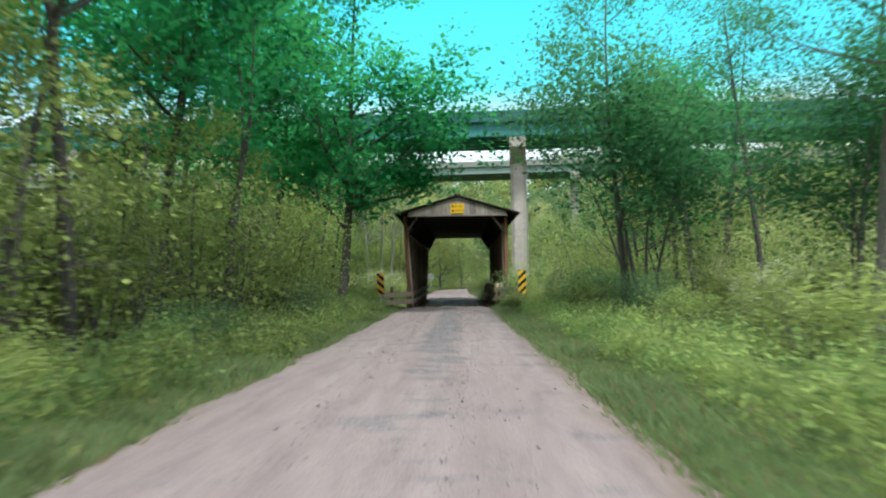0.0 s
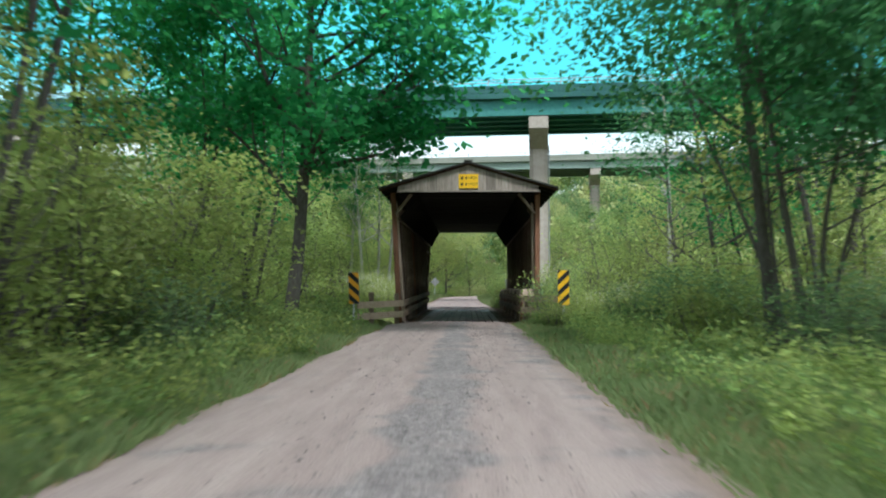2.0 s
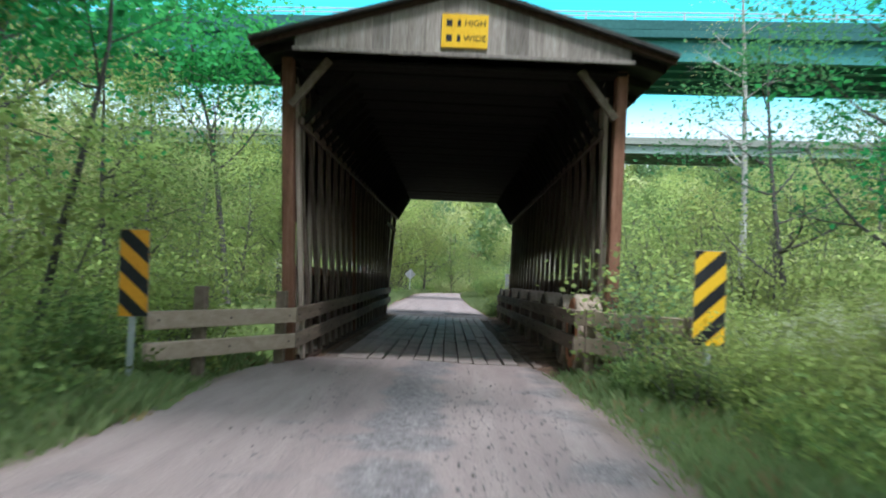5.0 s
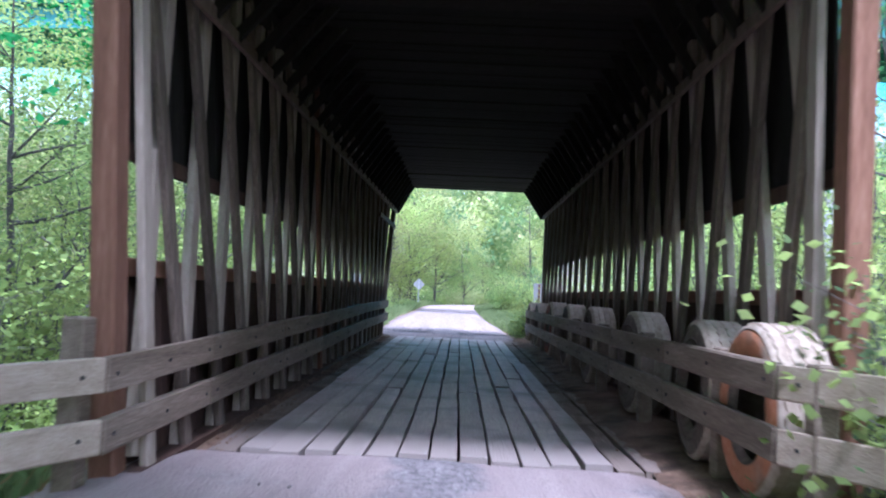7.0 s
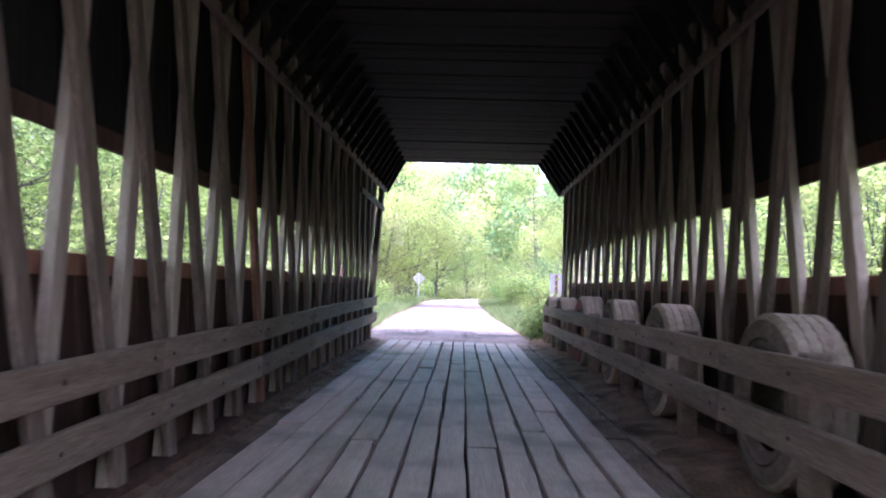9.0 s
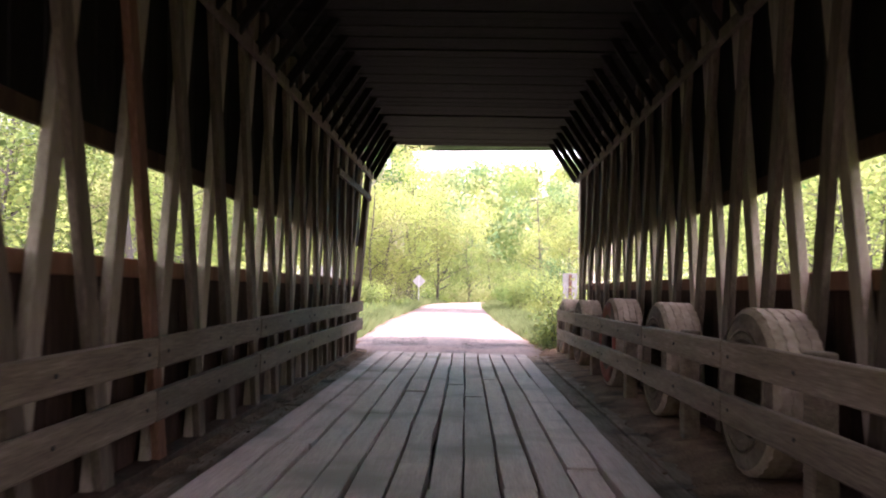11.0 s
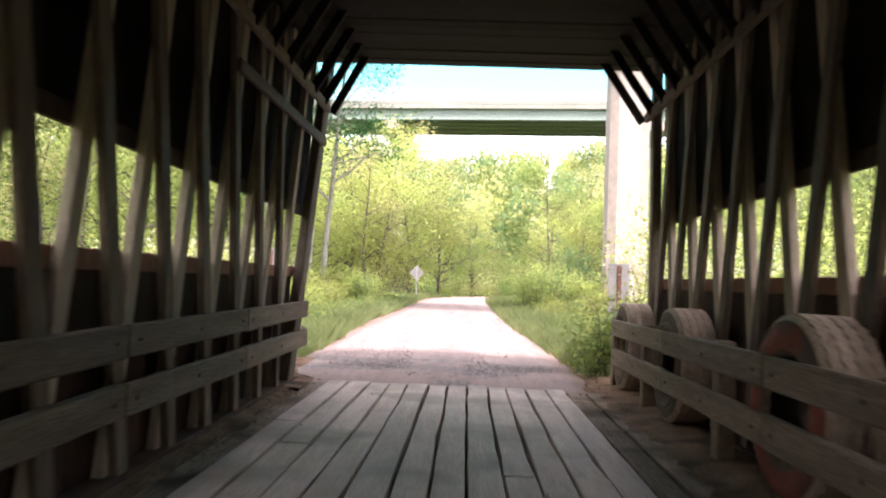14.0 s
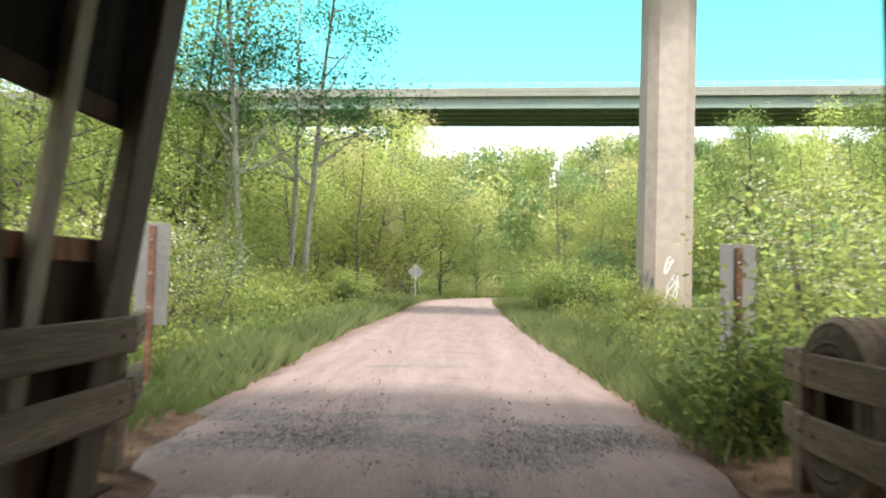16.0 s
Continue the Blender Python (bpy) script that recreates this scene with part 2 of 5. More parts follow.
L_BLOSSOM = foliage("white_blossom", (0.5, 0.49, 0.38), (0.75, 0.74, 0.64), 0.3)
L_GRASS = foliage("verge_grass", (0.1, 0.135, 0.06), (0.23, 0.27, 0.13), 0.45)
L_STRAW = foliage("dry_grass", (0.2, 0.16, 0.08), (0.34, 0.28, 0.15), 0.3)


def ground_material():
    m, n, l, b = nodes_of("verge_earth_and_grass")
    tc, a, c = n.new("ShaderNodeTexCoord"), n.new("ShaderNodeTexNoise"), n.new("ShaderNodeTexNoise")
    a.inputs["Scale"].default_value, a.inputs["Detail"].default_value = 0.35, 8
    c.inputs["Scale"].default_value, c.inputs["Detail"].default_value = 9, 8
    l.new(tc.outputs["Object"], a.inputs[0])
    l.new(tc.outputs["Object"], c.inputs[0])
    r1 = ramp_node(n, [(0.35, (0.07, 0.1, 0.03)), (0.55, (0.12, 0.15, 0.05)), (0.7, (0.22, 0.18, 0.1))])
    r2 = ramp_node(n, [(0.3, (0.45, 0.45, 0.45)), (0.7, (1.3, 1.3, 1.2))])
    mx = n.new("ShaderNodeMix")
    mx.data_type, mx.blend_type = "RGBA", "MULTIPLY"
    mx.inputs[0].default_value = 1
    l.new(a.outputs[0], r1.inputs[0])
    l.new(c.outputs[0], r2.inputs[0])
    l.new(r1.outputs[0], mx.inputs[6])
    l.new(r2.outputs[0], mx.inputs[7])
    l.new(mx.outputs[2], b.inputs["Base Color"])
    b.inputs["Roughness"].default_value = 1.0
    b.inputs["Specular IOR Level"].default_value = 0.1
    bp = n.new("ShaderNodeBump")
    bp.inputs["Strength"].default_value, bp.inputs["Distance"].default_value = 0.8, 0.06
    l.new(c.outputs[0], bp.inputs["Height"])
    l.new(bp.outputs[0], b.inputs["Normal"])
    return m


def calc(n, l, op, *args):
    """One arithmetic node."""
    k = n.new("ShaderNodeMath")
    k.operation = op
    for i, a in enumerate(args):
        if isinstance(a, (int, float)):
            k.inputs[i].default_value = a
        else:
            l.new(a, k.inputs[i])
    return k.outputs[0]


def span(n, l, value, a, b, c=0.0, d=1.0):
    """A smooth step from c at a to d at b."""
    k = n.new("ShaderNodeMapRange")
    k.interpolation_type = "SMOOTHSTEP"
    for i, x in enumerate((a, b, c, d)):
        k.inputs[i + 1].default_value = x
    l.new(value, k.inputs[0])
    return k.outputs[0]


def blend(n, l, f, a, b, how="MIX"):
    k = n.new("ShaderNodeMix")
    k.data_type, k.blend_type = "RGBA", how
    for i, x in ((0, f), (6, a), (7, b)):
        if isinstance(x, (int, float, tuple)):
            k.inputs[i].default_value = x if not isinstance(x, tuple) else (*x, 1)
        else:
            l.new(x, k.inputs[i])
    return k.outputs[2]


def noise(n, l, vec, scale, detail=5.0, stretch=None):
    k = n.new("ShaderNodeTexNoise")
    k.inputs["Scale"].default_value, k.inputs["Detail"].default_value = scale, detail
    if stretch:
        mp = n.new("ShaderNodeMapping")
        mp.inputs["Scale"].default_value = stretch
        l.new(vec, mp.inputs[0])
        vec = mp.outputs[0]
    l.new(vec, k.inputs[0])
    return k.outputs[0]


def road_material():
    """Pale tan dust packed in the wheel tracks, loose grey stone between them and in patches."""
    m, n, l, b = nodes_of("dusty_gravel")
    pos = n.new("ShaderNodeTexCoord").outputs["Object"]
    sep = n.new("ShaderNodeSeparateXYZ")
    l.new(pos, sep.inputs[0])
    wob = noise(n, l, pos, 0.35, 3)
    x = calc(n, l, "MULTIPLY_ADD", wob, 0.7, calc(n, l, "ADD", sep.outputs[0], -0.33))
    middle = span(n, l, calc(n, l, "ABSOLUTE", x), 0.1, 0.5, 1.0, 0.0)
    shoulder = span(n, l, x, 0.85, 1.35, 0.0, 0.6)
    patchy = noise(n, l, pos, 1.5, 6, (0.55, 1.0, 1.0))
    lane = calc(n, l, "MULTIPLY", calc(n, l, "MAXIMUM", middle, shoulder), calc(n, l, "MULTIPLY", span(n, l, sep.outputs[1], 14, 18, 1.0, 0.3), span(n, l, sep.outputs[1], -26, -16, 0.35, 1.0)))
    spill = span(n, l, calc(n, l, "ABSOLUTE", calc(n, l, "ADD", sep.outputs[1], -16.8)), 0.4, 1.2, 0.8, 0.0)
    amount = calc(n, l, "MULTIPLY_ADD", calc(n, l, "ADD", patchy, -0.53), 3.4, calc(n, l, "MAXIMUM", lane, spill))
    grey = span(n, l, amount, 0.15, 0.8, 0.0, 0.8)
    streak = noise(n, l, pos, 1.1, 8, (2.2, 0.12, 1.0))
    dust = ramp_node(n, [(0.3, (0.243, 0.186, 0.178)), (0.5, (0.276, 0.214, 0.204)), (0.7, (0.308, 0.243, 0.23))])
    l.new(streak, dust.inputs[0])
    stone = n.new("ShaderNodeTexVoronoi")
    stone.inputs["Scale"].default_value = 38
    l.new(pos, stone.inputs[0])
    bit = n.new("ShaderNodeSeparateColor")
    l.new(stone.outputs["Color"], bit.inputs[0])
    chips = ramp_node(n, [(0.0, (0.085, 0.078, 0.082)), (0.35, (0.17, 0.15, 0.156)), (0.7, (0.222, 0.194, 0.196)), (1.0, (0.3, 0.275, 0.27))])
    l.new(bit.outputs[0], chips.inputs[0])
    colour = blend(n, l, grey, dust.outputs[0], chips.outputs[0])
    edge = span(n, l, calc(n, l, "MULTIPLY_ADD", noise(n, l, pos, 2.5, 5, (1.0, 0.4, 1.0)), 0.5, calc(n, l, "ABSOLUTE", calc(n, l, "ADD", sep.outputs[0], 0.28))), 1.75, 2.15)
    colour = blend(n, l, calc(n, l, "MULTIPLY", edge, 0.85), colour, (0.2, 0.145, 0.12))
    fine = noise(n, l, pos, 70, 8, (1.0, 0.6, 1.0))
    tone = ramp_node(n, [(0.28, (0.72, 0.72, 0.73)), (0.5, (1, 1, 1)), (0.74, (1.15, 1.14, 1.12))])
    l.new(fine, tone.inputs[0])
    colour = blend(n, l, 1.0, colour, tone.outputs[0], "MULTIPLY")
    mid = noise(n, l, pos, 4.5, 6, (1.6, 0.22, 1.0))
    tone2 = ramp_node(n, [(0.3, (0.88, 0.87, 0.88)), (0.6, (1.04, 1.035, 1.03))])
    l.new(mid, tone2.inputs[0])
    colour = blend(n, l, 1.0, colour, tone2.outputs[0], "MULTIPLY")
    l.new(colour, b.inputs["Base Color"])
    b.inputs["Roughness"].default_value = 0.95
    b.inputs["Specular IOR Level"].default_value = 0.15
    bp, b2 = n.new("ShaderNodeBump"), n.new("ShaderNodeBump")
    bp.inputs["Strength"].default_value, bp.inputs["Distance"].default_value = 0.7, 0.02
    b2.inputs["Distance"].default_value = 0.025
    l.new(calc(n, l, "MULTIPLY_ADD", grey, 0.6, 0.15), b2.inputs["Strength"])
    l.new(fine, bp.inputs["Height"])
    l.new(calc(n, l, "SUBTRACT", 1.0, stone.outputs["Distance"]), b2.inputs["Height"])
    l.new(bp.outputs[0], b2.inputs["Normal"])
    l.new(b2.outputs[0], b.inputs["Normal"])
    return m


def dusted(m, dust, ends):
    """Road dust tracked over both ends of the deck, thinning out in patches."""
    n, l = m.node_tree.nodes, m.node_tree.links
    b = n["Principled BSDF"]
    pos = n.new("ShaderNodeTexCoord").outputs["Object"]
    sep = n.new("ShaderNodeSeparateXYZ")
    l.new(pos, sep.inputs[0])
    near = span(n, l, sep.outputs[1], ends[0], ends[1], 1.0, 0.0)
    far = span(n, l, sep.outputs[1], ends[2], ends[3], 0.0, 0.7)
    cover = calc(n, l, "MULTIPLY_ADD", calc(n, l, "ADD", noise(n, l, pos, 2.2, 6, (1.0, 0.5, 1.0)), -0.5), 1.3, calc(n, l, "MAXIMUM", near, far))
    cover = span(n, l, cover, 0.2, 0.8, 0.0, 0.95)
    old = b.inputs["Base Color"].links[0].from_socket
    l.new(blend(n, l, cover, old, dust), b.inputs["Base Color"])


dusted(M_PLANK, (0.25, 0.2, 0.18), (1.5, 3.0, 14.0, 15.6))
dusted(M_DIRTY, (0.2, 0.15, 0.125), (1.5, 3.0, 14.0, 15.6))
M_GROUND, M_ROAD = ground_material(), road_material()


# ---- building blocks ----
def mesh_of(bm, name, material, smooth=False):
    me = bpy.data.meshes.new(name)
    bm.to_mesh(me)
    bm.free()
    me.materials.append(material)
    if smooth:
        for p in me.polygons:
            p.use_smooth = True
    return me


def part(name, bm, material, parent, label="", smooth=False):
    me = bm if isinstance(bm, bpy.types.Mesh) else mesh_of(bm, name, material, smooth)
    ob = new(name, me)
    ob.parent = parent
    if label:
        tagged(ob, label)
    return ob


def thing(name, label, category, group="", at=(0, 0, 0), turn=0.0, kind=""):
    ob = new(name)
    ob.location, ob.rotation_euler = at, (0, 0, radians(turn))
    return tagged(ob, label, category, group, kind)


def from_data(name, verts, faces, material, smooth=False):
    me = bpy.data.meshes.new(name)
    me.from_pydata([tuple(v) for v in verts], [], faces)
    me.update()
    me.materials.append(material)
    if smooth:
        me.polygons.foreach_set("use_smooth", [True] * len(me.polygons))
    return me


def rounded(verts, out):
    """Turn loose faces so that they look along out, the way from the middle of their crown, and give the normals for it."""
    face = np.cross(verts[:, 1] - verts[:, 0], verts[:, 2] - verts[:, 0])
    face /= np.linalg.norm(face, axis=1, keepdims=True) + 1e-9
    back = (face * out).sum(1) < 0
    verts[back] = verts[back][:, ::-1]
    face[back] *= -1
    nrm = out / (np.linalg.norm(out, axis=1, keepdims=True) + 1e-9) + 0.45 * face + np.array([0, 0, 0.35])
    return nrm / np.linalg.norm(nrm, axis=1, keepdims=True)


def crown_normals(me, nrm, k):
    me.normals_split_custom_set_from_vertices(np.repeat(nrm, k, axis=0).tolist())


def quads(name, verts, material, middle=None):
    """A mesh of loose four-cornered faces out of an array (n, 4, 3), shaded round a middle."""
    n = len(verts)
    if middle is not None:
        nrm = rounded(verts, verts.mean(1) - np.array(middle))
    me = bpy.data.meshes.new(name)
    me.vertices.add(4 * n)
    me.vertices.foreach_set("co", np.ascontiguousarray(verts, dtype=np.float32).ravel())
    me.loops.add(4 * n)
    me.loops.foreach_set("vertex_index", np.arange(4 * n, dtype=np.int32))
    me.polygons.add(n)
    me.polygons.foreach_set("loop_start", np.arange(0, 4 * n, 4, dtype=np.int32))
    me.polygons.foreach_set("loop_total", np.full(n, 4, dtype=np.int32))
    me.update(calc_edges=True)
    if middle is not None:
        crown_normals(me, nrm, 4)
    me.materials.append(material)
    return me


def chips_mesh(name, verts, material, out=None):
    """A mesh of loose triangles out of an array (n, 3, 3)."""
    n = len(verts)
    if out is not None:
        nrm = rounded(verts, out)
    me = bpy.data.meshes.new(name)
    me.vertices.add(3 * n)
    me.vertices.foreach_set("co", np.ascontiguousarray(verts, dtype=np.float32).ravel())
    me.loops.add(3 * n)
    me.loops.foreach_set("vertex_index", np.arange(3 * n, dtype=np.int32))
    me.polygons.add(n)
    me.polygons.foreach_set("loop_start", np.arange(0, 3 * n, 3, dtype=np.int32))
    me.polygons.foreach_set("loop_total", np.full(n, 3, dtype=np.int32))
    me.update(calc_edges=True)
    if out is not None:
        crown_normals(me, nrm, 3)
    me.materials.append(material)
    return me


def box(x0, x1, y0, y1, z0, z1, bevel=0.006):
    b = bmesh.new()
    bmesh.ops.create_cube(b, size=1)
    bmesh.ops.transform(b, matrix=Matrix.Translation(((x0 + x1) / 2, (y0 + y1) / 2, (z0 + z1) / 2))
                        @ Matrix.Diagonal((x1 - x0, y1 - y0, z1 - z0, 1)), verts=b.verts)
    if bevel:
        bmesh.ops.bevel(b, geom=b.edges[:], offset=bevel, segments=1, affect="EDGES")
    return b


def beam(p, q, w, h, bevel=0.006, up=(0, 0, 1)):
    """A timber from p to q, w wide and h high, its edges eased."""
    p, q = Vector(p), Vector(q)
    d = (q - p).normalized()
    side = d.cross(Vector(up))
    side = side.normalized() if side.length > 1e-4 else Vector((1, 0, 0))
    u = side.cross(d).normalized()
    b = box(-w / 2, w / 2, 0, (q - p).length, -h / 2, h / 2, bevel)
    m = Matrix((side, d, u)).transposed().to_4x4()
    bmesh.ops.transform(b, matrix=Matrix.Translation(p) @ m, verts=b.verts)
    return b


def prism(outline, y0, y1, bevel=0.0):
    """An outline of (x, z) pushed from y0 to y1."""
    b = bmesh.new()
    f = b.faces.new([b.verts.new((x, y0, z)) for x, z in outline])
    r = bmesh.ops.extrude_face_region(b, geom=[f])
    bmesh.ops.translate(b, vec=(0, y1 - y0, 0), verts=[v for v in r["geom"] if isinstance(v, bmesh.types.BMVert)])
    bmesh.ops.recalc_face_normals(b, faces=b.faces[:])
    if bevel:
        bmesh.ops.bevel(b, geom=b.edges[:], offset=bevel, segments=1, affect="EDGES")
    return b


def rod(p, q, r0, r1, n=8, bm=None):
    b = bm or bmesh.new()
    p, q = Vector(p), Vector(q)
    rot = (q - p).to_track_quat("Z", "Y").to_matrix().to_4x4()
    bmesh.ops.create_cone(b, cap_ends=True, segments=n, radius1=r0, radius2=r1, depth=(q - p).length,
                          matrix=Matrix.Translation((p + q) / 2) @ rot)
    return b


def smoothstep(a, b, x):
    t = np.clip((np.asarray(x, dtype=float) - a) / (b - a), 0, 1)
    return t * t * (3 - 2 * t)


# ---- ground and road ----
def road_x(y):
    """Centre of the road."""
    y = np.asarray(y, dtype=float)
    return -0.2 + np.where(y > 16, -0.35, 0.0) * smoothstep(16, 30, y) + 0.012 * np.clip(y - 52, 0, None) ** 2


def wave(x, y, s, k):
    return np.sin(x * s + k) * np.cos(y * s * 1.3 + 2 * k) + 0.5 * np.sin(2.3 * s * x + 1.7 * s * y + 3 * k)


def height(x, y):
    """The lie of the land: level by the road, a creek under the bridge, wooded slopes round about."""
    x, y = np.asarray(x, dtype=float), np.asarray(y, dtype=float)
    d = x - road_x(np.clip(y, -60, 75))
    far = np.hypot(x, y)
    h = -0.1 * (1 - smoothstep(1.65, 2.2, abs(d)))
    h = h + 0.06 * wave(x, y, 0.8, 1.0) * smoothstep(2.2, 4.5, abs(d))
    h = h - 0.25 * smoothstep(2.6, 4.5, -d) * (1 - smoothstep(8, 14, -d)) + 0.12 * smoothstep(2.6, 5, d)
    h = h + 5.5 * smoothstep(9, 34, d) + 5.0 * smoothstep(12, 45, -d)
    # the rise towards -y is unseen, added to cut low skylight
    h = h + 26 * smoothstep(85, 230, y) + 20 * smoothstep(62, 190, -y) + 14 * smoothstep(60, 200, x) + 14 * smoothstep(60, 200, -x)
    h = h + 9 * smoothstep(300, 700, far)
    creek = smoothstep(0.9, 3.4, y) * (1 - smoothstep(12.8, 15.4, y))
    creek = creek * (1 - 0.6 * smoothstep(25, 60, abs(x)))
    h = h * (1 - creek) - 2.3 * creek
    h = h + 0.45 * smoothstep(17, 30, y) * (1 - smoothstep(45, 70, y)) * smoothstep(3.0, 5.5, d)
    return h + 0.8 * wave(x, y, 0.06, 2.0) * smoothstep(12, 40, abs(d))


def axis_steps(near, fine, out):
    a = list(np.arange(-near, near + fine, fine))
    s, v = fine, near
    while v < out:
        s *= 1.22
        v += s
        a.append(v)
        a.insert(0, -v)
    return np.array(a)


gx = axis_steps(12, 0.6, 900)
gy = np.concatenate([axis_steps(45, 0.6, 900)])
GX, GY = np.meshgrid(gx, gy)
GZ = height(GX, GY) - 0.03
nx = len(gx)
ground = new("ground", from_data("ground", np.stack([GX, GY, GZ], -1).reshape(-1, 3),
             [(j * nx + i, j * nx + i + 1, (j + 1) * nx + i + 1, (j + 1) * nx + i)
              for j in range(len(gy) - 1) for i in range(nx - 1)], M_GROUND, True))
tagged(ground, "grassy brown earth floor of the wooded valley", "ground", kind="structure")


BRIDGE_END = {False: 1.4, True: 15.25}


def road_strip(name, y0, y1, seed, label):
    rng = np.random.default_rng(seed)
    ys = np.arange(y0, y1 + 0.01, 0.4)
    cols = np.linspace(-1, 1, 13)
    rows = []
    for k, y in enumerate(ys):
        cx = float(road_x(y))
        half = 1.95 + 0.06 * math.sin(y * 0.35 + seed)
        fray = rng.uniform(-0.03, 0.03, 2)
        if y > 45:
            half += 0.3
        if -0.4 < y < 16.0:
            half = 1.8
        for c in cols:
            crown = 0.035 * (1 - c * c) - 0.02 * math.exp(-((abs(c) - 0.42) / 0.16) ** 2) + rng.uniform(-0.0015, 0.0015)
            edge = -0.05 if abs(c) > 0.99 else 0.0
            edge -= 0.068 * (max(0.0, 1 - abs(y - BRIDGE_END[y0 > 0]) / 0.7)) ** 1.5
            rows.append((cx + c * half + (fray[int(c > 0)] if abs(c) > 0.99 else 0), y, 0.015 + crown + edge))
    n = len(cols)
    ob = new(name, from_data(name, rows, [(j * n + i, j * n + i + 1, (j + 1) * n + i + 1, (j + 1) * n + i)
                                           for j in range(len(ys) - 1) for i in range(n - 1)], M_ROAD, True))
    return tagged(ob, label, "road", kind="structure")


road_strip("road", -60, 1.4, 3, "pale dusty gravel lane with worn wheel tracks")
road_strip("road", 15.25, 82, 5, "pale dusty gravel lane leading on between grass verges")

# ---- the covered bridge ----
L = 16.0            # far portal
XC = 0.27           # middle of the bridge
WALL = {-1: -1.61, 1: 2.13}     # inner face of each truss


def lean(side, y, z):
    """The old frame is out of true."""
    k = min(max(y / L, 0), 1)
    return ((-0.075 + 0.115 * k) if side < 0 else (-0.015 + 0.025 * k)) * (z - 0.8)


def wall_pt(side, depth, y, z):
    return (WALL[side] + side * depth + lean(side, y, z), y, z)


bridge = thing("covered_bridge", "old weathered timber covered bridge with lattice trusses and a low gable", "covered bridge")

# abutments
part("abutment", box(-2.3, 2.75, -0.35, 1.4, -2.6, -0.16, 0.03), M_CONC, bridge, "grey concrete abutment")
part("abutment", box(-2.3, 2.75, 14.9, 16.3, -2.6, -0.16, 0.03), M_CONC, bridge, "grey concrete abutment")
for x in (-1.2, -0.3, 0.6, 1.6):
    part("stringer", box(x - 0.15, x + 0.15, 0.0, 16.0, -0.55, -0.2), M_SIDING, bridge)

floor_deck = part("deck", box(-1.75, 2.3, 0.1, 15.9, -0.19, -0.12, 0.01), M_SIDING, bridge, "dark cross boards below the running planks")


def worn_plank(rng, x0, x1, y0, y1, z0, z1, bow):
    """A long board with rounded, splintered edges that wander a little."""
    n = max(3, int((y1 - y0) / 0.45))
    b = bmesh.new()
    rows = []
    for i in range(n + 1):
        t = i / n
        y = y0 + t * (y1 - y0) + (rng.uniform(-0.015, 0.015) if i in (0, n) else 0)
        s = bow * math.sin(t * math.pi * 1.5)
        a, c = x0 + s + rng.gauss(0, 0.0035), x1 + s + rng.gauss(0, 0.0035)
        if rng.random() < 0.12:
            c -= rng.uniform(0.004, 0.016)
        dz = rng.uniform(-0.002, 0.002)
        rows.append([b.verts.new(p) for p in ((a, y, z0), (a, y, z1 - 0.006 + dz), (a + 0.005, y, z1 + dz), (c - 0.005, y, z1 + dz), (c, y, z1 - 0.006 + dz), (c, y, z0))])
    for p, q in zip(rows, rows[1:]):
        for k in range(5):
            b.faces.new((p[k], q[k], q[k + 1], p[k + 1]))
    b.faces.new(rows[0])
    b.faces.new(rows[-1][::-1])
    bmesh.ops.recalc_face_normals(b, faces=b.faces[:])
    return b


rng = random.Random(11)
PLANK_W = 0.2105
x = -1.4875
while x < 1.6:
    w = PLANK_W + rng.uniform(-0.012, 0.012)
    dirty = x < -1.3 or x > 1.22
    y = 1.3 + rng.uniform(-0.1, 0.1)
    end = 15.28 + rng.uniform(-0.05, 0.05)
    first = True
    while y < end - 0.05:
        n = rng.uniform(2.4, 6.0) if first else rng.choice((3.6, 4.8, 5.4)) + rng.uniform(-0.1, 0.1)
        first = False
        stop = min(y + n, end)
        if end - stop < 0.7:
            stop = end
        z = rng.uniform(-0.01, 0.007) - (0.025 if dirty else 0)
        bow = rng.uniform(-0.005, 0.005)
        g0, g1 = rng.uniform(0.005, 0.013), rng.uniform(0.006, 0.017)
        b = worn_plank(rng, x + g0, x + w - g1, y, stop - 0.01, -0.112, z, bow)
        part("floor_plank", b, M_DIRTY if dirty else M_PLANK, floor_deck)
        y = stop
    x += w
# dirt gathered along both sides of the planks
def dirt_strip(x0, x1, y0, y1, seed, z=0.0):
    rng = np.random.default_rng(seed)
    ys, cs = np.arange(y0, y1, 0.14), np.linspace(0, 1, 7)
    v = []
    for y in ys:
        wob = 0.025 * math.sin(y * 1.9 + seed) + 0.02 * math.sin(y * 5.1)
        for c in cs:
            v.append((x0 + wob * (1 - c) + c * (x1 - x0), y, z - 0.06 + 0.06 * math.sin(math.pi * min(1, c * 0.75)) + rng.uniform(-0.008, 0.012)))
    n = len(cs)
    f = [(j * n + i, j * n + i + 1, (j + 1) * n + i + 1, (j + 1) * n + i) for j in range(len(ys) - 1) for i in range(n - 1)]
    return from_data("drifted_dirt", v, f, M_DIRT, True)


part("drifted_dirt", dirt_strip(-1.4, -1.85, 0.3, 16.2, 2), M_DIRT, floor_deck, "brown sandy dirt along the boards")
part("drifted_dirt", dirt_strip(1.48, 2.3, 0.3, 16.5, 4, 0.02), M_DIRT, floor_deck, "brown sandy dirt along the boards")

part("drifted_dirt", dirt_strip(-1.45, -2.75, 14.6, 17.4, 7, 0.045), M_DIRT, floor_deck, "brown dirt and leaf litter at the bridge end")
part("drifted_dirt", dirt_strip(1.55, 2.9, 15.2, 17.2, 9, 0.045), M_DIRT, floor_deck, "brown dirt and leaf litter at the bridge end")


